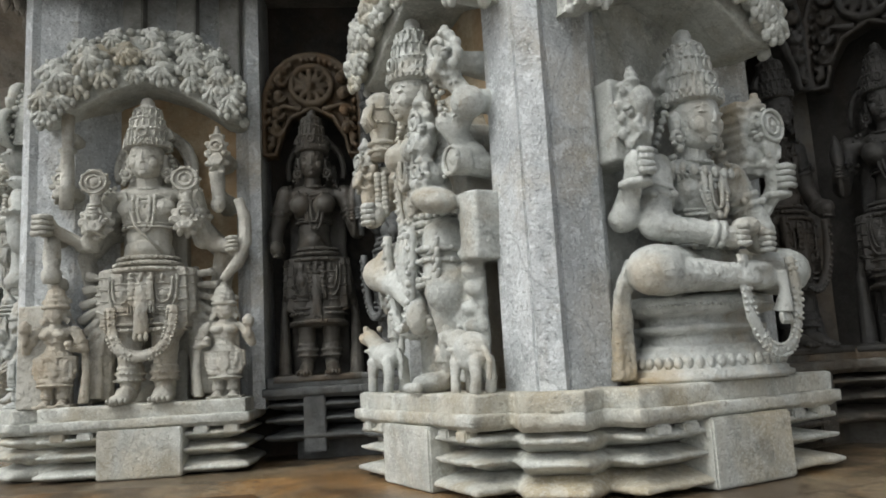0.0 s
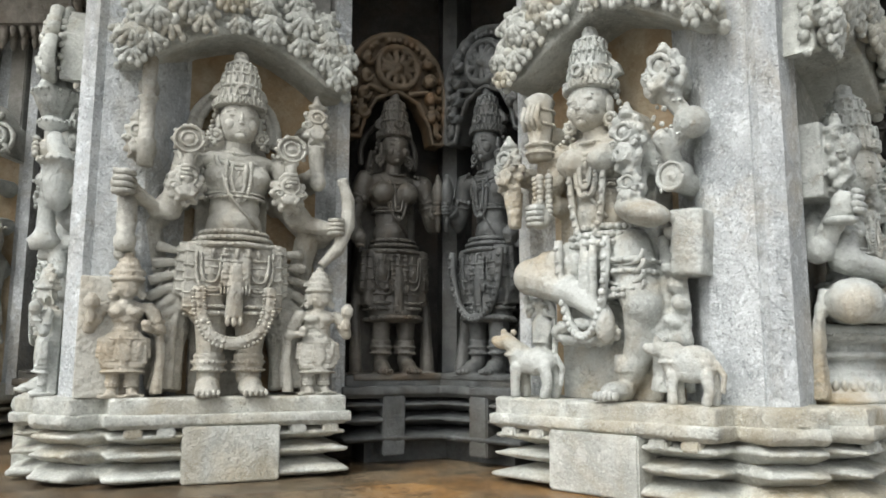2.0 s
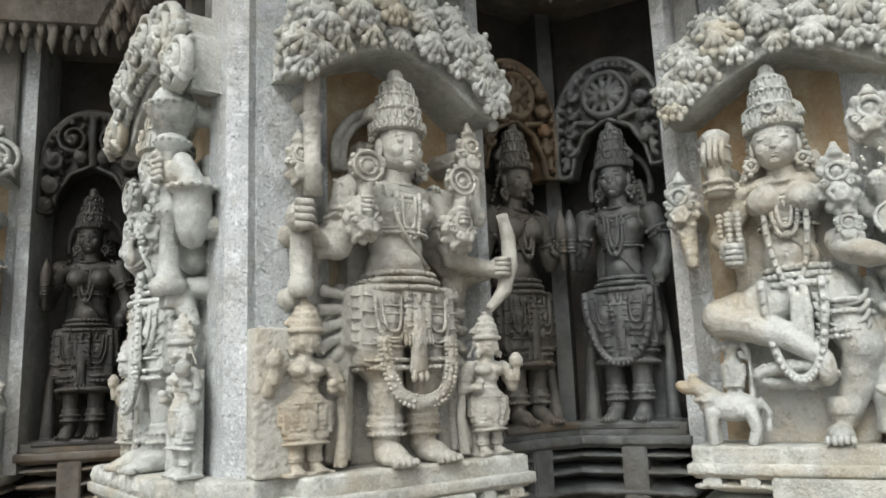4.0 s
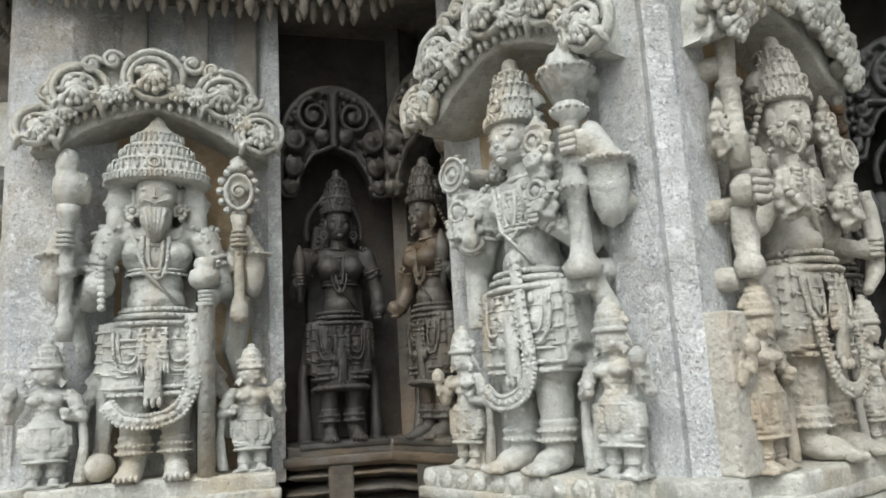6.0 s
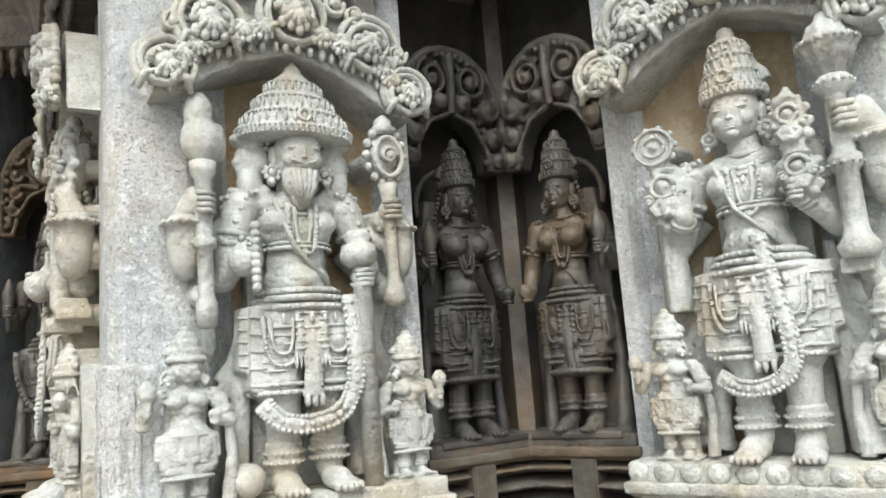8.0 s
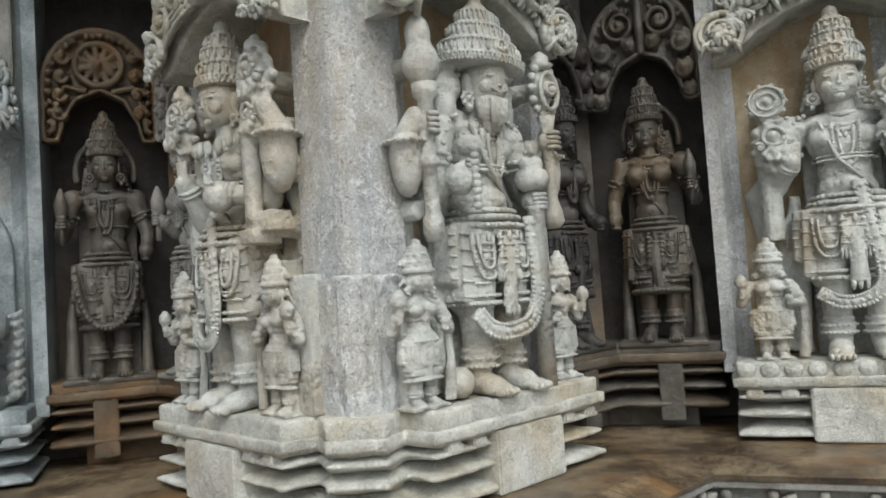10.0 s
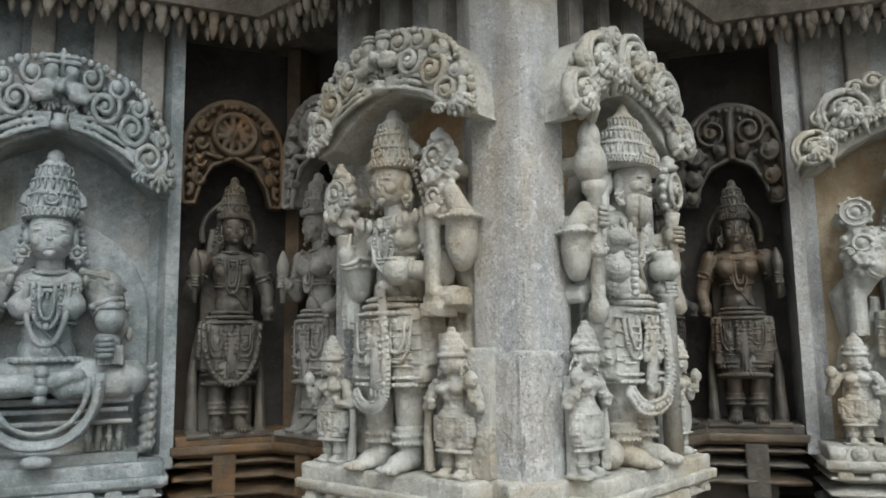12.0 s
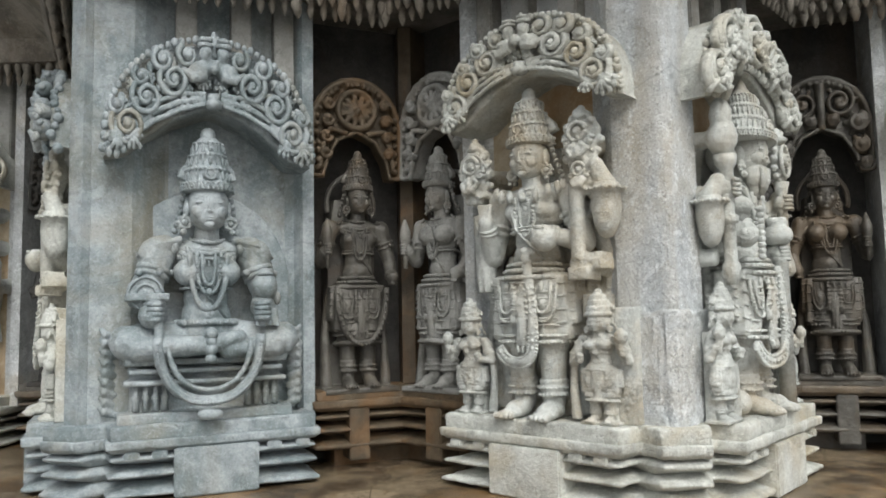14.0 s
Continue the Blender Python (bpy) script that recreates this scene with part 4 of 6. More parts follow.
def fig_conch():
    """The standing four-armed figure with a conch, wheel and book."""
    b, rng = Kit(), random.Random(6)
    crowned_standing(b, rng)
    strap(b, ((0.012, 0.42), (0.026, 0.31), (0.036, 0.22), (0.03, 0.165), (0.0, 0.145), (-0.045, 0.152), (-0.075, 0.18)), 0.068, 0.014)
    head(b, (0, 0.024, 0.684), 1.12)
    for e in (-1, 1):
        scarf(b, e, 1, -0.035, 0, 5)
        scarf(b, e, 1.2, -0.05, 0, 4)
    for i in range(9):
        q = math.pi * i / 8
        b.ell((0.1 * math.cos(q), 0.03 + 0.03 * math.sin(q), 0.600 - 0.020 * math.sin(q)), (0.009, 0.009, 0.018), kind=BEAD)
    arm(b, (-0.105, 0, 0.580), (-0.14, 0.0, 0.43), (-0.115, 0.06, 0.52), 1.05, True)
    arm(b, (0.105, 0, 0.580), (0.14, 0.01, 0.45), (0.075, 0.08, 0.47), 1.05)
    b.ell((0.075, 0.08, 0.46), (0.035, 0.03, 0.035))
    wheel(b, (-0.165, 0.05, 0.68), 0.04)
    flames(b, (-0.165, 0.03, 0.66), 0.05, 0.085, rng, 12)
    flames(b, (0.16, 0.03, 0.70), 0.05, 0.075, rng, 12)
    flames(b, (0.165, 0.045, 0.61), 0.035, 0.05, rng)
    b.limb([(0.1, -0.03, 0.55), (0.205, 0.0, 0.52), (0.17, 0.04, 0.60)], [0.025, 0.024, 0.018])
    dangling_arm(b, 0.215, 0.03, 0.565, 0.98)
    b.tube([(0.15, 0.05, 0.60), (0.15, 0.05, 0.40)], 0.018, 10)
    b.block((0.172, 0.03, 0.388), (0.085, 0.06, 0.026))
    b.block((0.180, 0.03, 0.408), (0.065, 0.05, 0.018))
    b.block((0.16, 0.045, 0.365), (0.05, 0.06, 0.03))
    for i in range(4):
        b.block((0.17, 0.0, 0.31 - 0.016 * i), (0.055, 0.06, 0.009))
    b.tube([(-0.17, 0.0, 0.55), (-0.165, 0.0, 0.33)], [0.03, 0.026], 10)
    b.block((0.215, -0.03, 0.14), (0.11, 0.1, 0.28))
    for x, z in ((-0.165, 0.66), (-0.165, 0.6), (0.16, 0.7), (0.165, 0.6), (0.2, 0.5), (0.175, 0.385)):
        b.stay(x, z)
    return b.carve("statue_conch", 0.004, seed=4)


def beast(b, c, s, e):
    """A small four-footed animal that looks along e."""
    x, y, z = c
    b.ell((x, y, z + 0.085 * s), (0.058 * s, 0.032 * s, 0.034 * s))
    b.ell((x + e * 0.045 * s, y, z + 0.095 * s), (0.03 * s, 0.03 * s, 0.034 * s))
    b.limb([(x + e * 0.05 * s, y, z + 0.11 * s), (x + e * 0.08 * s, y + 0.008, z + 0.135 * s)], [0.022 * s, 0.02 * s])
    b.ell((x + e * 0.098 * s, y + 0.01, z + 0.13 * s), (0.028 * s, 0.018 * s, 0.016 * s), -e * 0.4)
    for k in (-1, 1):
        b.bead((x + e * 0.08 * s, y + k * 0.018 * s, z + 0.155 * s), 0.009 * s)
        for f, w in ((0.045, 0.0), (-0.04, 0.008)):
            b.limb([(x + e * f * s, y + k * 0.018 * s, z + 0.07 * s), (x + e * (f - w) * s, y + k * 0.02 * s, z + 0.035 * s), (x + e * f * s, y + k * 0.02 * s, z + 0.008 * s)], [0.017 * s, 0.012 * s, 0.013 * s], 8)
    b.tube([(x - e * 0.055 * s, y, z + 0.1 * s), (x - e * 0.075 * s, y, z + 0.07 * s), (x - e * 0.07 * s, y, z + 0.03 * s)], 0.007 * s, 6)
    b.ring((x + e * 0.052 * s, y, z + 0.1 * s), 0.027 * s, 0.027 * s, 0.005 * s, 0.0, 10, 0.006 * s)


def fig_dancer():
    """The many-armed dancer with one leg raised, between two animals."""
    b, rng = Kit(), random.Random(7)
    torso(b, 1.02, 0.005, -0.01, True)
    necklaces(b, 0.590, 0.010, 1.08, 0.11)
    head(b, (-0.005, 0.026, 0.680), 1.18)
    b.ell((0.02, 0.0, 0.335), (0.09, 0.056, 0.055))
    for h, r in ((0.385, 0.068), (0.366, 0.078), (0.345, 0.088)):
        b.ring((0.012, 0.0, h), r, r * 0.72, 0.0085, 0.05, 26, 0.007)
    b.limb([(0.07, 0.0, 0.33), (0.118, 0.03, 0.205), (0.100, 0.01, 0.13), (0.066, 0.0, 0.05)], [0.056, 0.044, 0.036, 0.026])
    for h in (0.30, 0.275, 0.235, 0.222):
        b.ring((0.085, 0.01, h), 0.062, 0.058, 0.006, 0.1, 18, 0.006)
    for i in range(4):
        b.hang(0.04, 0.14, 0.325 - 0.022 * i, 0.03, 0.058, 0.005)
    b.lathe((0.066, 0.0, 0.06), [(0.030, 0), (0.038, 0.006), (0.034, 0.016), (0.037, 0.026), (0.034, 0.04)], 16)
    b.ell((0.055, 0.035, 0.02), (0.03, 0.052, 0.024))
    for i in range(5):
        b.ell((0.032 + 0.012 * i, 0.085, 0.012), (0.007, 0.011, 0.011), kind=BEAD)
    b.limb([(-0.03, 0.0, 0.32), (-0.16, 0.05, 0.285)], [0.058, 0.045])
    b.limb([(-0.16, 0.05, 0.285), (-0.02, 0.06, 0.235), (0.035, 0.06, 0.19)], [0.044, 0.032, 0.022])
    b.ell((0.045, 0.065, 0.165), (0.022, 0.024, 0.04))
    for f in (0.3, 0.5, 0.7):
        p = Vector((-0.03, 0.0, 0.32)).lerp(Vector((-0.16, 0.05, 0.285)), f)
        b.tube([p + Vector((0.004, 0, 0)), p - Vector((0.004, 0, 0))], 0.06 - 0.012 * f, 14)
    b.hang(-0.065, 0.06, 0.36, 0.22, 0.075, 0.0095, 26, 0.007)
    b.hang(-0.045, 0.045, 0.55, 0.2, 0.055, 0.007, 20, 0.006)
    b.ring((-0.02, 0.045, 0.15), 0.075, 0.02, 0.014, 1.2, 16, 0.009)
    for x in (-0.005, 0.02):
        b.tube([(x, 0.06, 0.36), (x + 0.005, 0.075, 0.29), (x, 0.07, 0.2)], [0.008, 0.012, 0.01], 7)
    backing(b, -0.07, 0.13, 0.55)
    b.limb([(-0.1, 0.0, 0.55), (-0.145, 0.0, 0.56), (-0.135, 0.04, 0.62)], [0.03, 0.028, 0.02])
    b.lathe((-0.135, 0.045, 0.57), [(0.03, 0), (0.03, 0.03), (0.024, 0.04), (0.028, 0.06), (0.034, 0.1), (0.03, 0.13), (0.036, 0.15), (0.02, 0.165)], 14, 1, 8, 0.08)
    for h in (0.585, 0.605, 0.655, 0.69):
        b.ring((-0.135, 0.045, h), 0.031, 0.031, 0.0045, 0, 18, 0.0042)
    for i in range(4):
        b.tube([(-0.157 + 0.014 * i, 0.070, 0.640), (-0.157 + 0.014 * i, 0.084, 0.665), (-0.155 + 0.014 * i, 0.076, 0.700)], 0.0062, 6, 1.0, True)
    flames(b, (-0.225, 0.05, 0.56), 0.042, 0.07, rng, 12)
    b.tube([(-0.22, 0.045, 0.5), (-0.21, 0.05, 0.41)], [0.026, 0.014], 9)
    b.limb([(-0.105, 0, 0.54), (-0.145, 0.03, 0.47), (-0.12, 0.07, 0.43)], [0.03, 0.026, 0.02])
    for i in range(9):
        for k in range(3):
            b.bead((-0.14 + 0.02 * k, 0.06 + 0.008 * (k == 1), 0.52 - 0.012 * i), 0.0095)
    grip(b, (-0.11, 0.08, 0.42), 1.3, -1)
    b.limb([(0.1, 0.0, 0.55), (0.2, 0.0, 0.49), (0.19, 0.05, 0.56)], [0.032, 0.03, 0.022])
    b.disc((0.205, 0.05, 0.475), 0.031, 0.03, 1)
    b.limb([(0.19, 0.03, 0.55), (0.235, 0.02, 0.6), (0.2, 0.04, 0.66)], [0.026, 0.024, 0.02])
    b.ell((0.245, 0.03, 0.59), (0.04, 0.034, 0.035))
    b.crust((0.205, 0.04, 0.60), (0.040, 0.026, 0.05), 16, 0.005, rng)
    b.crust((0.14, 0.05, 0.43), (0.05, 0.036, 0.045), 12, 0.005, rng)
    flames(b, (0.125, 0.075, 0.455), 0.03, 0.04, rng)
    flames(b, (0.195, 0.04, 0.70), 0.048, 0.06, rng, 11)
    b.limb([(0.11, 0.0, 0.54), (0.125, 0.05, 0.46), (0.13, 0.07, 0.52)], [0.028, 0.024, 0.02])
    flames(b, (0.115, 0.06, 0.56), 0.042, 0.075, rng, 11)
    b.limb([(0.1, 0.03, 0.44), (0.155, 0.05, 0.39)], [0.03, 0.02])
    b.ell((0.14, 0.06, 0.405), (0.065, 0.045, 0.03), 0.3)
    b.tube([(0.15 + 0.008 * math.sin(9 * f), -0.02 + 0.03 * f, 0.36 - 0.34 * f) for f in np.linspace(0, 1, 9)], [0.018, 0.02, 0.024, 0.026, 0.028, 0.03, 0.03, 0.032, 0.035], 8)
    for i in range(5):
        b.tube([(0.15, -0.01, 0.35 - 0.03 * i), (0.19, 0.0, 0.26 - 0.04 * i), (0.205, 0.0, 0.16 - 0.035 * i)], [0.01, 0.014, 0.010], 7)
    b.block((0.225, -0.03, 0.335), (0.07, 0.13, 0.14), 0.06)
    for i in range(7):
        b.ell((0.185 + 0.012 * math.sin(2.1 * i), 0.012, 0.36 - 0.038 * i), (0.022, 0.02, 0.016), 0.5)
    for x, z in ((-0.135, 0.64), (-0.225, 0.55), (-0.12, 0.46), (0.205, 0.47), (0.24, 0.6), (0.195, 0.70), (0.115, 0.56), (-0.15, 0.28)):
        b.stay(x, z, 0.034)
    return b.carve("statue_dancer", 0.004, seed=5)


def fig_seated_throne():
    """The seated figure on a moulded throne, with a wheel, a conch and a hanging garland."""
    b, rng = Kit(), random.Random(8)
    b.lathe((0.01, -0.03, 0), [(0.215, 0), (0.217, 0.010), (0.205, 0.014), (0.205, 0.020), (0.195, 0.024), (0.180, 0.050), (0.170, 0.060), (0.174, 0.066), (0.140, 0.070), (0.132, 0.090), (0.158, 0.096), (0.162, 0.106), (0.138, 0.110), (0.138, 0.126), (0.180, 0.134), (0.182, 0.150), (0.180, 0.160), (0.160, 0.168)], 44, 0.62)
    for q in np.linspace(0.05, math.pi - 0.05, 26):
        b.ell((0.01 + 0.190 * math.cos(q), -0.03 + 0.118 * math.sin(q), 0.036), (0.010, 0.007, 0.013), kind=BEAD)
    for q in np.linspace(0.05, math.pi - 0.05, 60):
        b.bead((0.01 + 0.182 * math.cos(q), -0.03 + 0.113 * math.sin(q), 0.146), 0.0034)
    z = -0.155
    for e in (-1, 1):
        b.limb([(e * 0.055, 0.0, 0.218), (e * 0.180, 0.050, 0.214)], [0.052, 0.050])
        b.ell((e * 0.190, 0.048, 0.214), (0.050, 0.050, 0.048))
        b.limb([(e * 0.180, 0.055, 0.205), (e * 0.030, 0.098, 0.196)], [0.038, 0.026])
        b.ell((e * 0.015, 0.108, 0.200 + 0.012 * e), (0.044, 0.020, 0.016))
    torso(b, 1.0, 0.0, z)
    b.ell((0, 0, 0.245), (0.080, 0.055, 0.045))
    necklaces(b, 0.447, 0.004, 1.10, 0.10)
    b.ring((0, 0, 0.262), 0.074, 0.058, 0.007, 0, 30, 0.005)
    head(b, (0, 0.02, 0.535), 1.22)
    for i in range(13):
        q = math.pi * i / 12
        b.ell((0.110 * math.cos(q), 0.016 + 0.040 * math.sin(q), 0.440 - 0.024 * math.sin(q)), (0.007, 0.007, 0.013), kind=BEAD)
    arm(b, (-0.108, 0, 0.425), (-0.152, 0.030, 0.305), (-0.030, 0.105, 0.272), 1.1)
    arm(b, (0.108, 0, 0.425), (0.152, 0.030, 0.305), (0.040, 0.105, 0.262), 1.1)
    b.ell((0.0, 0.108, 0.292), (0.030, 0.026, 0.020))
    for e in (-1, 1):
        b.limb([(e * 0.105, -0.04, 0.43), (e * 0.195, -0.005, 0.325), (e * 0.205, 0.045, 0.405)], [0.026, 0.030, 0.022])
        b.lathe((e * 0.205, 0.040, 0.375), [(0.022, 0), (0.031, 0.004), (0.031, 0.012), (0.024, 0.016)], 18)
        grip(b, (e * 0.205, 0.048, 0.420), 1.35, e)
        b.block((e * 0.185, -0.065, 0.520), (0.085, 0.17, 0.165))
        if e > 0:
            for i in range(7):
                b.block((0.185, -0.03, 0.450 + 0.022 * i), (0.092, 0.12, 0.007))
    flames(b, (-0.190, 0.035, 0.525), 0.042, 0.078, rng, 12)
    b.ell((-0.190, 0.062, 0.545), (0.026, 0.020, 0.030))
    flames(b, (0.190, 0.022, 0.515), 0.050, 0.085, rng, 14)
    wheel(b, (0.190, 0.060, 0.535), 0.036)
    strap(b, tuple((x - 0.03, z) for x, z in ((0.005, 0.235), (0.002, 0.170), (0.012, 0.110), (0.042, 0.062), (0.080, 0.050), (0.118, 0.066), (0.142, 0.115), (0.150, 0.175), (0.142, 0.235))), 0.112, 0.0125, 0.004)
    b.tube([(0.075, 0.118, 0.205), (0.076, 0.120, 0.165), (0.076, 0.112, 0.125)], [0.012, 0.009, 0.020], 8)
    for i in range(4):
        b.ell((0.064 + 0.008 * i, 0.116, 0.112), (0.0045, 0.006, 0.014), kind=BEAD)
    for i in range(3):
        b.tube(flow([(-0.170 - 0.012 * i, 0.0, 0.240), (-0.205 - 0.010 * i, -0.005, 0.180), (-0.210 - 0.012 * i, -0.01, 0.100), (-0.215 - 0.016 * i, -0.005, 0.008)], 12), [0.010] * 6 + [0.013] * 6, 8)
    for i in range(6):
        b.spiral((-0.252, -0.045, 0.035 + 0.045 * i), 0.019, 1.1, 0.008, 0.5, -1, 0.006, 0.3)
    b.plate([(-0.2, 0), (0.2, 0), (0.2, 0.4), (0.14, 0.6), (-0.14, 0.6), (-0.2, 0.4)], -0.16, -0.07)
    return b.carve("statue_seated", 0.004, seed=6)


def fig_seated_bench():
    """The large seated figure with capes on its shoulders and one great garland."""
    b, rng = Kit(), random.Random(9)
    b.block((0.0, -0.02, 0.012), (0.46, 0.17, 0.03))
    b.block((0.0, -0.02, 0.16), (0.43, 0.16, 0.016))
    b.block((0.0, -0.02, 0.135), (0.41, 0.15, 0.014))
    b.block((0.0, -0.02, 0.105), (0.43, 0.165, 0.014))
    b.block((0.0, -0.04, 0.09), (0.40, 0.12, 0.17))
    for x in (-0.185, -0.16, -0.135, -0.11, 0.11, 0.135, 0.16, 0.185):
        b.lathe((x, 0.035, 0.03), [(0.009, 0), (0.007, 0.025), (0.011, 0.035), (0.007, 0.045), (0.01, 0.07)], 10)
    for e in (-1, 1):
        b.limb([(e * 0.07, 0.0, 0.218), (e * 0.195, 0.040, 0.214)], [0.054, 0.048])
        b.ell((e * 0.21, 0.036, 0.214), (0.044, 0.050, 0.048))
    b.limb([(-0.18, 0.06, 0.20), (0.0, 0.09, 0.205), (0.08, 0.085, 0.225)], [0.035, 0.028, 0.02])
    b.limb([(0.18, 0.06, 0.20), (0.05, 0.08, 0.19)], [0.035, 0.025])
    torso(b, 1.12, 0.0, -0.185, False)
    for e in (-1, 1):
        b.ell((e * 0.05, 0.03, 0.405), (0.044, 0.036, 0.038))
        for k in range(3):
            b.tube([(e * (0.07 + 0.015 * k), 0.03, 0.50 - 0.004 * k), (e * (0.13 + 0.012 * k), 0.035, 0.475 - 0.016 * k), (e * (0.175 + 0.008 * k), 0.0, 0.415 - 0.02 * k)], [0.010, 0.014, 0.010], 7)
        b.ell((e * 0.132, 0.004, 0.468), (0.056, 0.044, 0.040), e * 0.5)
        for k in range(3):
            b.tube([(e * (0.085 + 0.004 * k), 0.040 - 0.004 * k, 0.492 - 0.016 * k), (e * (0.135 + 0.004 * k), 0.046 - 0.004 * k, 0.480 - 0.018 * k), (e * (0.186 - 0.004 * k), 0.010, 0.448 - 0.014 * k)], 0.0042, 6, 1.0, True)
        for k in range(7):
            b.ell((e * (0.09 + 0.018 * k), 0.03 - 0.003 * k, 0.475 - 0.004 * k * k), (0.012, 0.012, 0.02), kind=BEAD)
        arm(b, (e * 0.128, 0.0, 0.455), (e * 0.160, 0.02, 0.350), (e * 0.142, 0.080, 0.295), 1.35)
    b.ell((0.15, 0.075, 0.365), (0.038, 0.036, 0.038))
    b.lathe((0.15, 0.075, 0.395), [(0.03, 0), (0.016, 0.012), (0.006, 0.02)], 12)
    for k in range(4):
        b.tube([(0.13 + 0.016 * k, 0.08, 0.30), (0.128 + 0.018 * k, 0.09, 0.25)], 0.008, 6)
    b.disc((-0.165, 0.075, 0.345), 0.045, 0.03, 2)
    b.block((-0.16, 0.06, 0.335), (0.11, 0.07, 0.02))
    b.ell((-0.15, 0.085, 0.285), (0.034, 0.03, 0.034))
    b.tube([(-0.13, 0.085, 0.29), (-0.13, 0.095, 0.225)], 0.012, 8)
    b.ell((0, 0.01, 0.24), (0.085, 0.06, 0.05))
    b.ring((0, 0.005, 0.265), 0.08, 0.065, 0.009, 0, 26, 0.008)
    necklaces(b, 0.490, 0.005, 1.2, 0.12)
    b.hang(-0.05, 0.05, 0.46, 0.16, 0.055, 0.008)
    head(b, (0, 0.026, 0.590), 1.34)
    b.hang(-0.135, 0.135, 0.23, 0.175, 0.10, 0.014, 70, 0.0058, 2.3)
    b.hang(-0.108, 0.108, 0.22, 0.135, 0.10, 0.007, 0)
    for i in range(4):
        b.bead((0.0, 0.112, 0.235 - 0.022 * i), 0.018 - 0.002 * (i % 2))
    b.ell((0.0, 0.108, 0.02), (0.035, 0.014, 0.016))
    b.plate([(-0.25, 0.0)] + [(-0.25 * math.cos(q), 0.38 + 0.27 * math.sin(q)) for q in np.linspace(0, math.pi, 24)] + [(0.25, 0.0)], -0.16, -0.06)
    for e in (-1, 1):
        for i in range(9):
            b.tube([(e * (0.235 + 0.004 * (i % 2)), -0.02, 0.02 + 0.026 * i), (e * 0.262, 0.0, 0.03 + 0.026 * i), (e * 0.275, -0.015, 0.045 + 0.026 * i)], [0.012, 0.012, 0.007], 6)
    return b.carve("statue_seated_garland", 0.0042, seed=7)


def fig_attendant(seed, lean, male):
    """A niche attendant: hoop skirt, fly whisk and one bent arm."""
    b, rng = Kit(), random.Random(seed)
    b.face = SPHERE
    e = lean
    legs(b, 1, 0.01)
    skirt(b, 1, 0.005, 0, 0.18, True)
    torso(b, 1, 0.0, 0, not male, 0.008 * e)
    necklaces(b, 0.603, 0.004, 1.03, 0.12)
    head(b, (0.006 * e, 0.022, 0.686), 1.08)
    arm(b, (e * 0.105, 0, 0.58), (e * 0.142, 0.0, 0.46), (e * 0.13, 0.05, 0.39), 1.0)
    arm(b, (-e * 0.105, 0, 0.58), (-e * 0.142, 0.0, 0.46), (-e * 0.132, 0.055, 0.50), 1.0)
    b.lathe((-e * 0.135, 0.06, 0.43), [(0.008, 0), (0.010, 0.06), (0.012, 0.08), (0.020, 0.10), (0.022, 0.13), (0.012, 0.16), (0.003, 0.18)], 12)
    b.tube([(-e * 0.10, -0.04, 0.36), (-e * 0.125, -0.02, 0.2), (-e * 0.125, 0.0, 0.01)], [0.012, 0.016, 0.026], 8)
    b.tube([(e * 0.10, -0.04, 0.36), (e * 0.12, -0.02, 0.2), (e * 0.12, 0.0, 0.01)], [0.012, 0.014, 0.022], 8)
    b.ell((e * 0.132, 0.06, 0.40), 0.024)
    b.tube([(0.1 * math.cos(q), -0.06, 0.68 + 0.11 * math.sin(q)) for q in np.linspace(-0.3, math.pi + 0.3, 20)], 0.012, 6)
    b.plate([(-0.10, 0), (0.10, 0), (0.10, 0.5), (0.07, 0.70), (-0.07, 0.70), (-0.10, 0.5)], -0.14, -0.055)
    if male:
        b.hang(-0.10, 0.10, 0.36, 0.20, 0.07, 0.011, 26, 0.007)
    b.block((0, 0.0, -0.006), (0.30, 0.16, 0.02))
    return b.carve("statue_attendant", 0.0045, seed=seed, faces=12000)


def fig_small(seed, left_up):
    b = Kit()
    b.coarse = True
    attendant(b, (0, 0, 0), 1.0, random.Random(seed), left_up)
    return b.carve("small_statue", 0.0058, 0.0016, 1, seed, 0.3, 20000)


def fig_beast(rider):
    b = Kit()
    b.coarse = True
    beast(b, (0, 0, 0), 1.0, -1)
    if rider:
        attendant(b, (0.005, -0.02, 0.09), 0.24, random.Random(2))
    else:
        b.ell((0, 0, 0.1), (0.058, 0.036, 0.042))
        b.ell((-0.05, 0.0, 0.115), (0.036, 0.03, 0.036))
    return b.carve("animal_statue", 0.003, 0.001, 1, 3, 0.3, 16000)


# ---- canopies ----
def resample(line, n):
    """n points evenly along a line of (x, z)."""
    pts = [Vector(p) for p in line]
    run = np.concatenate([[0], np.cumsum([(b - a).length for a, b in zip(pts, pts[1:])])])
    s = np.linspace(0, run[-1], n)
    return list(zip(np.interp(s, run, [p.x for p in pts]), np.interp(s, run, [p.y for p in pts])))


def arch(half, top, low, n=28, power=2.0):
    """The outer line of a hood, from its left tip over the crown to its right tip."""
    return [(-half * math.cos(q), low + (top - low) * math.sin(q) ** (2 / power)) for q in np.linspace(0, math.pi, n)]


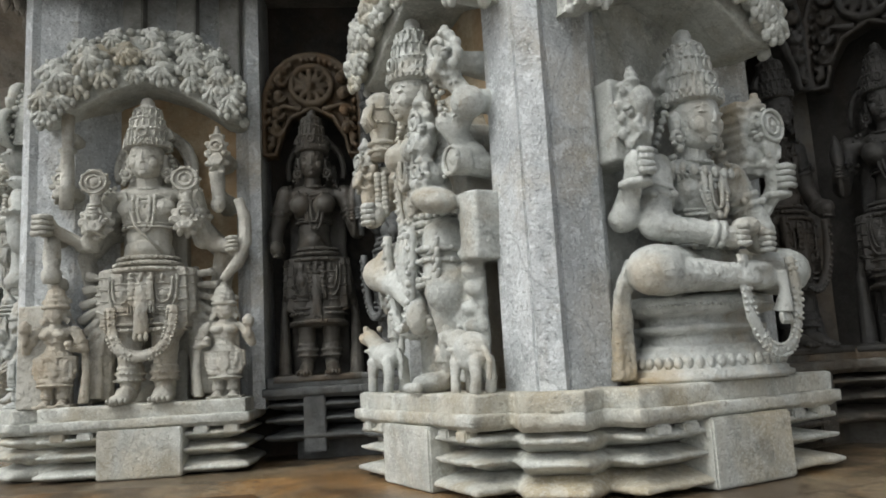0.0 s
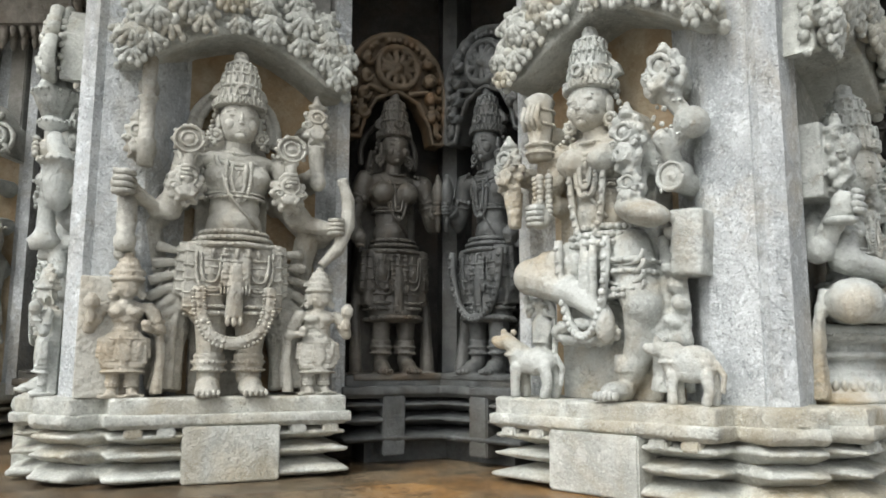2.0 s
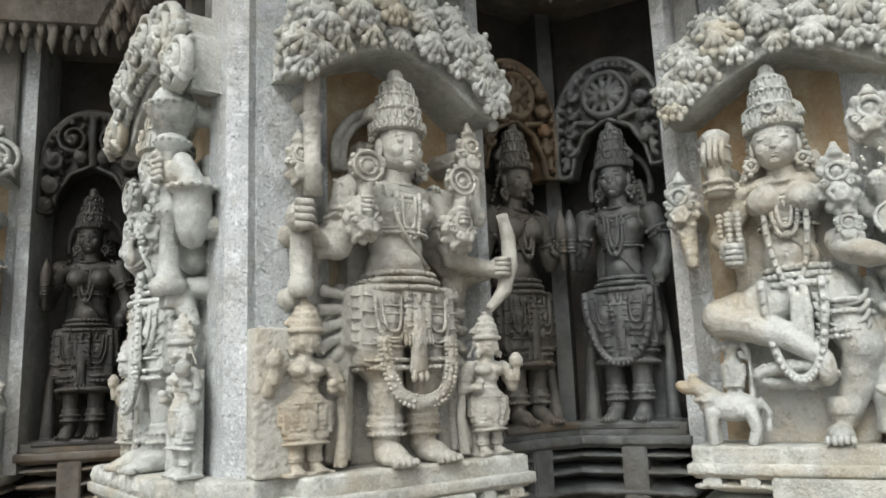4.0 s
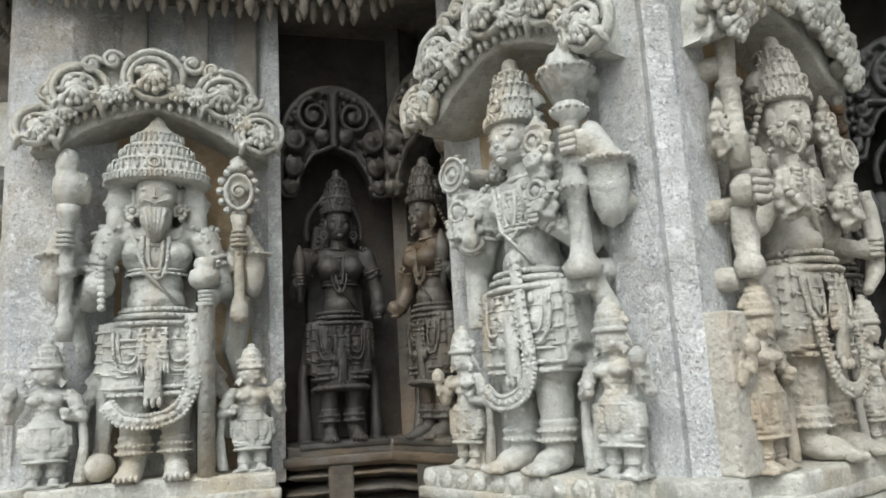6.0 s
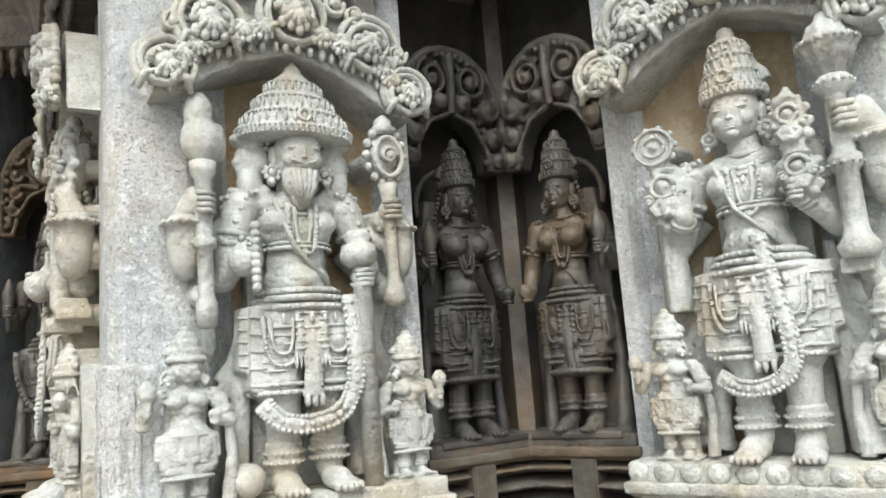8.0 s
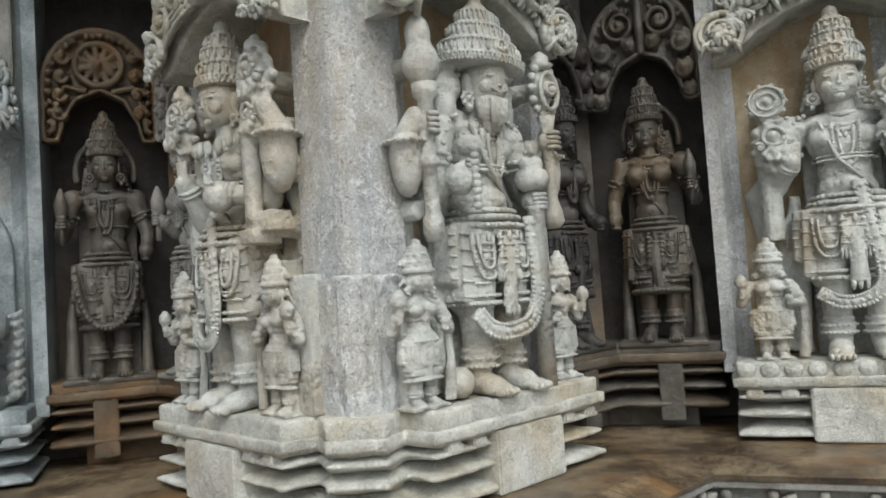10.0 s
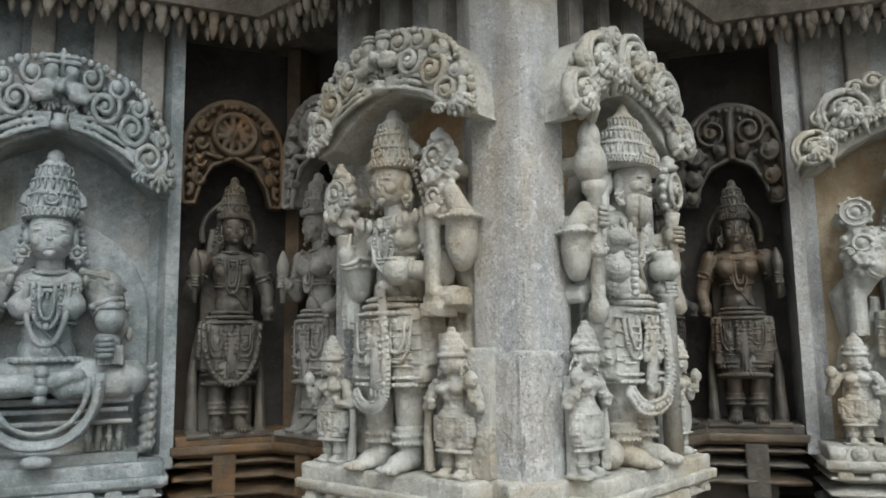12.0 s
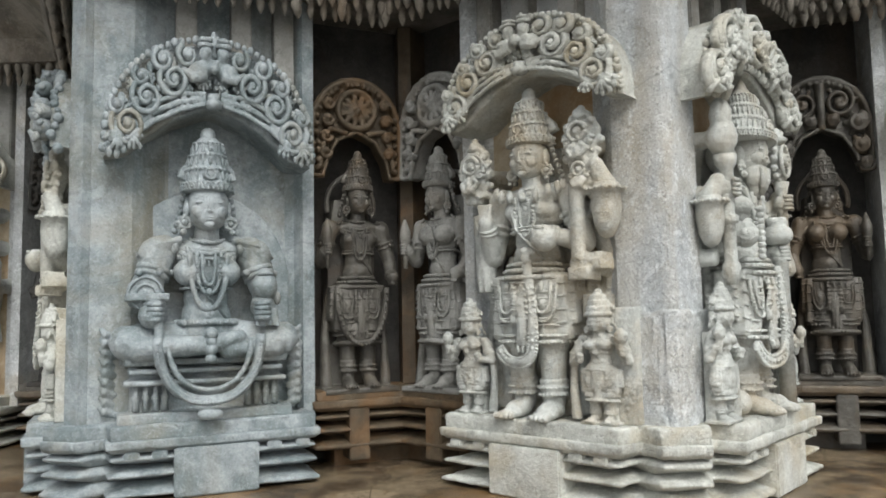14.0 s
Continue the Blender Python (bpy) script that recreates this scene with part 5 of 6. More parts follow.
def canopy(style, seed):
    """A stone hood over a figure, in pieces. Tips at z 0, crown at 0.27; plain vault behind, carved front."""
    rng = random.Random(seed)
    made = []

    def piece(name, voxel=0.0036):
        kit = Kit()
        made.append((name, kit, voxel))
        return kit
    half, top = 0.285, 0.27
    outer = arch(half - 0.008, top - 0.012, -0.006, 30, 2.9)
    cusp = [(0.285, -0.006), (0.225, 0.004), (0.17, 0.045), (0.10, 0.085), (0.05, 0.102), (0.0, 0.118)]
    inner = cusp + [(-x, z) for x, z in cusp[-2::-1]]
    b = piece("vault", 0.006)
    b.band(resample(outer, 40), resample(inner[::-1], 40), -0.22, 0.008)

    def band(s, f):
        """A point of the front: s from tip to tip, f from the inner line to the outer."""
        q = math.pi * s
        o = Vector((-half * math.cos(q), -0.01 + (top + 0.01) * math.sin(q) ** 0.8))
        i = Vector((-0.25 * math.cos(q), 0.118 * math.sin(q) ** 1.3))
        return i.lerp(o, f)
    if style == "leaf":
        for row, (f, r, m) in enumerate(((0.12, 0.042, 9), (0.48, 0.047, 8), (0.84, 0.040, 8))):
            for i in range(m):
                s = (i + 0.5 + 0.25 * (row % 2)) / (m + 0.3)
                p = band(min(0.985, s), f)
                k = r * rng.uniform(0.82, 1.12)
                piece("leaf").bunch((p.x, 0.026 + 0.010 * (row == 1) + rng.uniform(-0.008, 0.008), p.y), k, rng, rng.choice((4, 5, 5)))
        b = piece("beading")
        for i in range(40):
            p = band(i / 39, 1.0)
            b.ell((p.x, 0.0 + rng.uniform(-0.014, 0.006), p.y), rng.uniform(0.009, 0.018), kind=BEAD)
        for e in (-1, 1):
            piece("scroll").spiral((e * 0.238, 0.034, 0.062), 0.042, 1.4, 0.011, 1.57, -e, 0.012, 0.25)
    elif style == "scroll":
        for i, s in enumerate((0.075, 0.275, 0.5, 0.725, 0.925)):
            p = band(s, 0.50)
            r = (0.052, 0.064, 0.066, 0.064, 0.052)[i]
            hand = 1 if s < 0.5 else -1
            b = piece("scroll")
            b.spiral((p.x, 0.030, p.y), r, 1.25, 0.0095, 0.5 + hand, hand, 0.016, 0.5)
            b.tube([(p.x + r * 1.08 * math.cos(q), 0.030, p.y + r * 1.08 * math.sin(q)) for q in np.linspace(-0.8, 3.94, 20)], 0.0085, 6, 1.9, True)
            b.bunch((p.x, 0.040, p.y - 0.006), r * 0.62, rng, 5)
            for e in (-1, 1):
                b.tube([(p.x + e * r * 0.2, 0.036, p.y - r * 0.3), (p.x + e * r * 0.75, 0.044, p.y - r * 0.55), (p.x + e * r * 0.95, 0.030, p.y - r * 1.05)], [0.006, 0.009, 0.005], 6, 1.6, True)
        for s in (0.17, 0.33, 0.39, 0.61, 0.67, 0.83):
            p = band(s, 0.86)
            piece("scroll").spiral((p.x, 0.026, p.y), 0.026, 1.3, 0.0075, 0.3, 1 if s < 0.5 else -1, 0.012, 0.25)
        b = piece("beading")
        for i in range(30):
            p = band((i + 0.5) / 30, 0.02)
            b.ell((p.x + rng.uniform(-0.003, 0.003), 0.024, p.y), (0.0065, 0.012, rng.uniform(0.010, 0.018)), kind=BEAD)
            p = band((i + 0.5) / 30, 0.97)
            b.ell((p.x, 0.008, p.y), rng.uniform(0.006, 0.011), kind=BEAD)
        for s in (0.165, 0.215, 0.36, 0.42, 0.58, 0.64, 0.785, 0.835):
            p = band(s, 0.26)
            piece("leaf").bunch((p.x, 0.034, p.y), 0.027, rng, 5)
    else:
        p = band(0.5, 0.55)
        b = piece("mask")
        for e in (-1, 1):
            b.ell((e * 0.024, 0.055, p.y + 0.025), 0.018)
            b.ring((e * 0.024, 0.055, p.y + 0.044), 0.018, 0.012, 0.006)
            b.ring((e * 0.024, 0.055, p.y + 0.056), 0.014, 0.010, 0.006)
            b.ell((e * 0.036, 0.046, p.y - 0.01), (0.032, 0.026, 0.018))
            b.tube([(e * 0.02, 0.056, p.y - 0.02), (e * 0.06, 0.056, p.y - 0.03), (e * 0.085, 0.046, p.y - 0.01)], [0.016, 0.012, 0.006], 7)
        b.ell((0, 0.062, p.y - 0.004), (0.016, 0.016, 0.018))
        b.lathe((0, 0.042, 0.108), [(0.02, 0), (0.026, 0.012), (0.014, 0.02), (0.018, 0.03)], 12)
        b.lathe((0, 0.03, 0.215), [(0.012, 0), (0.016, 0.02), (0.010, 0.04), (0.012, 0.05), (0.003, 0.07)], 10)
        for e in (-1, 1):
            for x0, z0, r, tn in ((0.105, 0.165, 0.042, 1.6), (0.175, 0.122, 0.042, 1.6), (0.222, 0.06, 0.046, 1.8), (0.07, 0.222, 0.028, 1.3), (0.135, 0.208, 0.028, 1.3), (0.19, 0.168, 0.022, 1.2), (0.25, 0.10, 0.02, 1.2)):
                b = piece("scroll")
                b.spiral((e * x0, 0.036, z0), r, tn, 0.0085, 1.0 if e > 0 else 2.1, -e, 0.014, 0.22)
                b.bead((e * x0, 0.046, z0), r * 0.33)
                for q in np.linspace(0, 6.283, 7, endpoint=False):
                    b.bead((e * x0 + r * 0.62 * math.cos(q), 0.034, z0 + r * 0.62 * math.sin(q)), r * 0.17)
            b = piece("vine")
            for k in range(3):
                b.tube([(e * 0.02, 0.038, 0.118 + 0.012 * k), (e * 0.09, 0.044, 0.10 + 0.018 * k), (e * 0.16, 0.04, 0.07 + 0.02 * k), (e * 0.215, 0.036, 0.03 + 0.015 * k)], 0.0065, 6)
            piece("leaf").bunch((e * 0.25, 0.036, 0.022), 0.032, rng, 4)
            piece("leaf").bunch((e * 0.205, 0.04, 0.03), 0.024, rng, 4)
        for i in range(16):
            for f, r in ((0.28, 0.019), (0.62, 0.017)):
                q = band((i + 0.5) / 16, f + 0.06 * (i % 2))
                if abs(q.x) > 0.05 or f < 0.3:
                    piece("leaf").bunch((q.x, 0.03, q.y), r, rng, 4)
        b = piece("beading")
        for i in range(46):
            s = (i + 0.5) / 46
            for f, r in ((0.02, 0.0075), (0.98, 0.010), (rng.uniform(0.3, 0.8), 0.010), (rng.uniform(0.2, 0.9), 0.008)):
                q = band(s, f)
                b.ell((q.x, 0.028, q.y), r * rng.uniform(0.8, 1.2), kind=BEAD)
    return [(n, kit.carve(n, v, 0.001, 1, seed + i, 0.35, 5000)) for i, (n, kit, v) in enumerate(made)]


def torana(kind, seed):
    """The flat carved arch over a niche attendant, in pieces. Tips at z 0; height 0.27."""
    rng = random.Random(seed)
    made = []

    def piece(name):
        kit = Kit()
        kit.coarse = True
        made.append((name, kit))
        return kit
    half, top = 0.14, 0.27
    outer = [(-0.138, 0.0), (-0.14, 0.05)] + arch(half, top, 0.10, 24, 2.4) + [(0.14, 0.05), (0.138, 0.0)]
    k = [(0.135, 0.0), (0.105, 0.0), (0.092, 0.05), (0.06, 0.10), (0.0, 0.125)]
    inner = k + [(-x, z) for x, z in k[-2::-1]]
    b = piece("arch_plate")
    b.band(resample(outer, 40), resample([(-0.14, 0.1), (-0.135, 0.0)][1:] + inner[::-1] + [(0.135, 0.0)], 40), -0.04, -0.006)
    b.tube([(x, 0.0, z) for x, z in outer], 0.010, 6)
    b.tube([(x, 0.002, z) for x, z in inner], 0.007, 6)
    for i in range(18):
        x, z = outer[2 + int(i * 20 / 18)]
        b.bead((x * 0.92, 0.002, z - 0.014), 0.0075)
    if kind == "fan":
        b = piece("medallion")
        b.tube([(0.058 * math.cos(q), 0.004, 0.185 + 0.052 * math.sin(q)) for q in np.linspace(0, 6.283, 28)], 0.010, 6)
        for q in np.linspace(0, 6.283, 11, endpoint=False):
            b.tube([(0.012 * math.cos(q), 0.008, 0.18 + 0.010 * math.sin(q)), (0.044 * math.cos(q), 0.004, 0.185 + 0.038 * math.sin(q))], [0.005, 0.010], 6)
        b.bead((0, 0.012, 0.18), 0.012)
        for e in (-1, 1):
            b = piece("vine")
            b.tube([(e * 0.03, 0.004, 0.118), (e * 0.085, 0.004, 0.13), (e * 0.105, 0.004, 0.08), (e * 0.115, 0.004, 0.02)], 0.009, 6)
            for i in range(7):
                b.bead((e * 0.122, 0.004, 0.02 + 0.024 * i), 0.009)
            for i in range(4):
                piece("scroll").spiral((e * (0.088 + 0.004 * i), 0.004, 0.20 - 0.045 * i), 0.02, 1.3, 0.006, 0, e)
    else:
        for e in (-1, 1):
            for x, z, r in ((0.052, 0.195, 0.044), (0.10, 0.135, 0.030), (0.105, 0.07, 0.024), (0.115, 0.02, 0.018), (0.03, 0.145, 0.018)):
                b = piece("scroll")
                b.spiral((e * x, 0.002, z), r, 1.8, 0.008, 1.2 if e > 0 else 1.9, -e, 0.01, 0.2)
                b.bead((e * x, 0.01, z), r * 0.3)
                for q in np.linspace(0, 6.283, 6, endpoint=False):
                    b.bead((e * x + r * math.cos(q), -0.002, z + r * math.sin(q)), 0.009)
        piece("stem").tube([(0, 0.0, 0.12), (0, 0.008, 0.19), (0, 0.004, 0.25)], [0.014, 0.012, 0.016], 8)
    return [(n, kit.carve(n, 0.0034, 0.001, 1, seed + i, 0.3, 6000 if n == "arch_plate" else 1800)) for i, (n, kit) in enumerate(made)]

# ---- the large structure ----
def axis_at(k, lat, fwd):
    """A plan point by a ridge: lat to the left of it as seen from outside, fwd outward."""
    a = radians(AXIS - STEP * k)
    u = Vector((math.cos(a), math.sin(a)))
    return tip(k) + fwd * u + lat * Vector((u.y, -u.x))


def star(out, inner=2.2):
    """The whole wall line moved outward, closed through the inside."""
    o = [at(POINTS[-1], "L", 0.95, out)]
    for k in reversed(POINTS):
        a = radians(AXIS - STEP * k)
        o.append(tip(k) + Vector((math.cos(a), math.sin(a))) * out / math.sin(radians(HALF)))
        if k > POINTS[0]:
            o.append(inner_corner(k - 1, out))
    o.append(at(POINTS[0], "R", 0.95, out))
    for k in POINTS:
        a = radians(AXIS - STEP * k)
        o.append(CENTRE + inner * Vector((math.cos(a), math.sin(a))))
    return o


ground = bpy.data.meshes.new("ground")
ground.from_pydata([(-150, -150, 0), (150, -150, 0), (150, 150, 0), (-150, 150, 0)], [], [(0, 1, 2, 3)])
thing("ground", ground, M_GROUND, Matrix(), "worn grey stone paving round the temple", "ground", kind="structure")
thing("wall_core", loft("wall_core", [(1.1, star(-0.27)), (2.95, star(-0.27))]), M_WALL, Matrix(), "weathered stone core of the temple wall, recess shade toned into it", "wall", kind="structure")
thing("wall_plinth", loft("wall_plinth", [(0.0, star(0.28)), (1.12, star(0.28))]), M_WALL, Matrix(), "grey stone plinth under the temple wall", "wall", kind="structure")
thing("ledge", loft("ledge", [(1.12, star(0.28)), (1.205, star(0.28)), (1.21, star(0.335)), (1.225, star(0.345)), (LEDGE_Z, star(0.25))]), M_LEDGE, Matrix(), "wet brown stone ledge along the foot of the wall", "ledge", kind="structure")
# the 3.0 and 3.06 levels jut out unseen, added to shade the wall
thing("eave", loft("eave", [(2.735, star(-0.25)), (2.70, star(0.04)), (2.70, star(0.09)), (2.78, star(0.12)), (3.0, star(0.40)), (3.06, star(0.42)), (3.3, star(-0.2))]), M_EAVE, Matrix(), "dark weathered stone eave above the statues, its unseen outer overhang added", "eave", kind="structure")

STAINS = {-1: M_RIDGE, 0: M_RIDGE, 1: M_RIDGE, 2: M_BLUE}


def ridge_outline(k):
    left = [(0.69, -0.28), (0.69, -0.05), (0.655, -0.05), (0.635, -0.085), (0.60, -0.105), (0.29, -0.105), (0.255, -0.098), (0.225, -0.07), (0.195, -0.035), (0.165, -0.014), (0.06, -0.012)]
    o = [at(k, "L", a, b) for a, b in left]
    if k == 1:
        o += [axis_at(k, 0.022, -0.040), axis_at(k, 0.008, -0.033), axis_at(k, -0.008, -0.033), axis_at(k, -0.022, -0.040)]
    else:
        o += [axis_at(k, 0.029, -0.053), axis_at(k, 0.024, -0.030), axis_at(k, -0.024, -0.030), axis_at(k, -0.029, -0.053)]
    return o + [at(k, "R", a, b) for a, b in reversed(left)]


def base_outline(k, g):
    left = [(0.667 + g, -0.2), (0.667 + g, 0.10 + g), (0.11 - g, 0.10 + g)]
    o = [at(k, "L", a, b) for a, b in left]
    f = g * 0.8
    o += [axis_at(k, 0.085, -0.063 + f), axis_at(k, 0.058, 0.015 + f), axis_at(k, -0.058, 0.015 + f), axis_at(k, -0.085, -0.063 + f)]
    return o + [at(k, "R", a, b) for a, b in reversed(left)]


def niche_outline(k, g):
    out = -0.04 + g
    return [at(k + 1, "R", 0.685 - g, -0.25), at(k + 1, "R", 0.685 - g, out), inner_corner(k, out), at(k, "L", 0.685 - g, out), at(k, "L", 0.685 - g, -0.25), inner_corner(k, -0.25)]


COURSES = [(1.248, -0.05), (1.258, 0.0), (1.268, 0.0), (1.288, -0.075)], [(1.290, -0.075), (1.309, -0.004), (1.315, -0.004), (1.329, -0.075)], [(1.331, -0.075), (1.350, -0.008), (1.356, -0.008), (1.370, -0.075)]


def footing(name, outline, top, slab, material, label, drop=0.0):
    """A pedestal: top slab, three knife-edged courses and the core behind them."""
    root = new(name)
    tagged(root, label, "pedestal", "pedestals of the temple wall")
    part("slab", worn(loft("slab", [(top - slab + 0.026, outline(-0.009)), (top, outline(-0.008))]), 0.0052, 0.0016, 3, 0, 4500), material, root)
    part("lip", worn(loft("lip", [(top - slab - 0.002, outline(-0.010)), (top - slab + 0.006, outline(-0.010)), (top - slab + 0.0065, outline(0.002)), (top - slab + 0.031, outline(0.003))]), 0.0045, 0.0011, 4, 0, 4500), material, root)
    for i, c in enumerate(COURSES):
        part("course", worn(loft("course", [(z + drop, outline(g)) for z, g in c]), 0.006, 0.0014, 5 + i, 1, 3500), material, root)
    part("core", loft("core", [(1.235, outline(-0.085)), (top - slab + 0.004, outline(-0.085))]), material, root)
    return root


def box_mesh(name, x, y, z):
    me = bpy.data.meshes.new(name)
    bm = bmesh.new()
    bmesh.ops.create_cube(bm, size=1)
    for v in bm.verts:
        v.co = [a[0] + (c + 0.5) * (a[1] - a[0]) for a, c in zip((x, y, z), v.co)]
    bmesh.ops.bevel(bm, geom=list(bm.edges), offset=0.004, segments=2, affect="EDGES")
    bm.to_mesh(me)
    bm.free()
    return me


BLOCK = box_mesh("block", (-0.11, 0.11), (-0.12, 0.0), (0, 0.128))
PILASTER = box_mesh("pilaster", (-0.03, 0.03), (-0.09, 0.0), (0, 0.42))
TEE = box_mesh("support", (-0.032, 0.032), (-0.1, 0.0), (0, 0.16))
BUTTON = box_mesh("stud", (-0.02, 0.02), (-0.03, 0.0), (0, 0.022))
for k in POINTS:
    thing("wall_ridge", loft("wall_ridge", [(1.40, ridge_outline(k)), (2.76, ridge_outline(k))]), STAINS.get(k, M_RIDGE), Matrix(), "pale granular stone corner of the star-shaped wall with ribbed edge", "wall", kind="structure")
    mat = M_BLUE if k == 2 else M_PALE
    root = footing("pedestal", lambda g: base_outline(k, g), BASE_Z, 0.068, mat, "pale carved stone pedestal with stepped courses under the statues")
    for side in "LR":
        quad = [at(k, side, a, b) for a, b in ((0.265, -0.100), (0.612, -0.100), (0.612, -0.14), (0.265, -0.14))]
        thing("wall_panel", loft("wall_panel", [(BASE_Z - 0.01, quad), (2.45, quad)]), M_BLUE if k == 2 else M_PALE if (k, side) == (-1, "R") else M_NICHE, Matrix(), "ochre-stained stone slab behind a statue", "wall", kind="structure")
        ob = part("block", skin(BLOCK, mat), mat, root, "plain uncarved stone block")
        ob.matrix_world = stand(k, side, 0.385, 0.108, LEDGE_Z + 0.002)
        for a in (0.17, 0.24, 0.54, 0.62):
            ob = part("stud", skin(BUTTON, mat), mat, root)
            ob.matrix_world = stand(k, side, a, 0.095, 1.3505)
        for a in (0.17, 0.31, 0.47, 0.60):
            thing("pilaster", PILASTER, M_GREY, stand(k, side, a, -0.055, 2.33 if a in (0.17, 0.60) else 2.43), "plain stone pilaster under the eave", "pilaster", "pilasters under the eave")
for k in list(POINTS)[:-1]:
    # stained stones whose dark tones also hold the shade of the recess
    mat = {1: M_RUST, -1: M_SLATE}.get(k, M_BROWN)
    root = footing("pedestal", lambda g: niche_outline(k, g), 1.485, 0.06, mat, "stained stone pedestal in the wall recess, shade put into its dark colour", 0.052)
    for kk, side in ((k + 1, "R"), (k, "L")):
        ob = part("support", skin(TEE, mat), mat, root)
        ob.matrix_world = stand(kk, side, 0.83, -0.042, 1.27)
    c, q = inner_corner(k, -0.16), inner_corner(k, -0.40)
    u = (q - c).normalized()
    w = Vector((-u.y, u.x))
    thing("corner_pilaster", loft("corner_pilaster", [(1.48, [c + w * 0.022, c - w * 0.022, q - w * 0.12, q + w * 0.12]), (2.72, [c + w * 0.022, c - w * 0.022, q - w * 0.12, q + w * 0.12])]), mat, Matrix(), "narrow stained corner pilaster deep in the recess, toned dark for its shade", "pilaster", "corner pilasters")

# the thicker foot of the corner with the bearded figure, broken along its top
foot_side = [(0.172, -0.08), (0.172, -0.004), (0.062, 0.0)]
foot = [at(1, "L", a, b) for a, b in foot_side] + [axis_at(1, 0.024, -0.026), axis_at(1, 0.008, -0.020), axis_at(1, -0.008, -0.020), axis_at(1, -0.024, -0.026)] + [at(1, "R", a, b) for a, b in reversed(foot_side)]
thing("wall_foot", worn(loft("wall_foot", [(1.43, foot), (1.712, foot)]), 0.005, 0.0028, 9, 1, 6000), M_RIDGE, Matrix(), "thicker granular stone foot of the wall corner with a broken upper edge", "wall", kind="structure")


def fringe_mesh():
    """A stretch of eave edge: hanging buds under small carved gable fronts."""
    b, rng = Kit(), random.Random(12)
    b.block((0, -0.05, 0.10), (0.86, 0.06, 0.13))
    for i in range(22):
        x = -0.41 + i * 0.039
        for y, z, s in ((-0.01, 0.02, 1.0), (-0.05, -0.012, 0.9)):
            s *= rng.uniform(0.85, 1.15)
            b.lathe((x + rng.uniform(-0.004, 0.004) + (0.02 if y < -0.03 else 0), y, z), [(0.003, -0.035 * s), (0.011 * s, -0.018 * s), (0.014 * s, 0), (0.011 * s, 0.012), (0.015, 0.02), (0.012, 0.04)], 9)
    for i in range(6):
        x = -0.355 + i * 0.142
        w = 0.05
        b.block((x, -0.012, 0.055), (2 * w, 0.03, 0.012))
        b.block((x, -0.014, 0.125), (2.2 * w, 0.045, 0.014))
        for e in np.linspace(-w, w, 5):
            b.block((x + e, -0.012, 0.09), (0.009, 0.025, 0.07))
        b.block((x, -0.012, 0.09), (0.08, 0.02, 0.009))
        b.ell((x, -0.01, 0.15), (0.04, 0.03, 0.022))
        b.block((x + 0.071, -0.015, 0.07), (0.03, 0.04, 0.09))
        b.lathe((x + 0.071, -0.015, 0.0), [(0.003, -0.05), (0.015, -0.02), (0.012, 0), (0.02, 0.03)], 9)
    return b.carve("eave_fringe", 0.0055, 0.001, 1, 12, 0.35, 6000)


def frieze_mesh():
    """A carved band of running scrolls in a frame."""
    b, rng = Kit(), random.Random(13)
    b.block((0, -0.03, 0.08), (0.86, 0.03, 0.16))
    b.block((0, -0.005, 0.152), (0.86, 0.04, 0.016))
    b.block((0, -0.005, 0.008), (0.86, 0.04, 0.016))
    for i in range(9):
        x, e = -0.38 + i * 0.095, 1 if i % 2 else -1
        b.spiral((x, 0.0, 0.08), 0.046, 1.5, 0.011, 1.57 * e, e, 0.008, 0.25)
        b.bunch((x, 0.0, 0.08), 0.025, rng, 3)
        for q in range(4):
            b.bead((x + 0.047 + rng.uniform(-0.008, 0.008), 0.0, 0.03 + 0.033 * q), 0.013)
    return b.carve("frieze", 0.005, 0.001, 1, 13, 0.35, 4000)


FRINGE, FRIEZE = fringe_mesh(), frieze_mesh()
for k in POINTS:
    for side in "LR":
        thing("eave_fringe", FRINGE, M_EAVE, stand(k, side, 0.47, 0.075, EAVE_Z + 0.01), "weathered carved fringe of hanging stone buds under the eave", "carving", "fringes of the eave")
        thing("frieze", FRIEZE, M_GREY, stand(k, side, 0.46, 0.315, 1.048), "grey carved stone frieze of running scrolls", "frieze", "friezes of the plinth")

# ---- statues, canopies and niche figures ----
STATUES = {"bow": fig_bow(), "mace": fig_mace(), "sage": fig_sage(), "conch": fig_conch(), "dancer": fig_dancer(), "seated": fig_seated_throne(), "garland": fig_seated_bench()}
HOODS = {"leaf": canopy("leaf", 21), "scroll": canopy("scroll", 22), "mask": canopy("mask", 23)}
SMALL = [fig_small(51, True), fig_small(52, False)]
BEASTS = [fig_beast(True), fig_beast(False)]
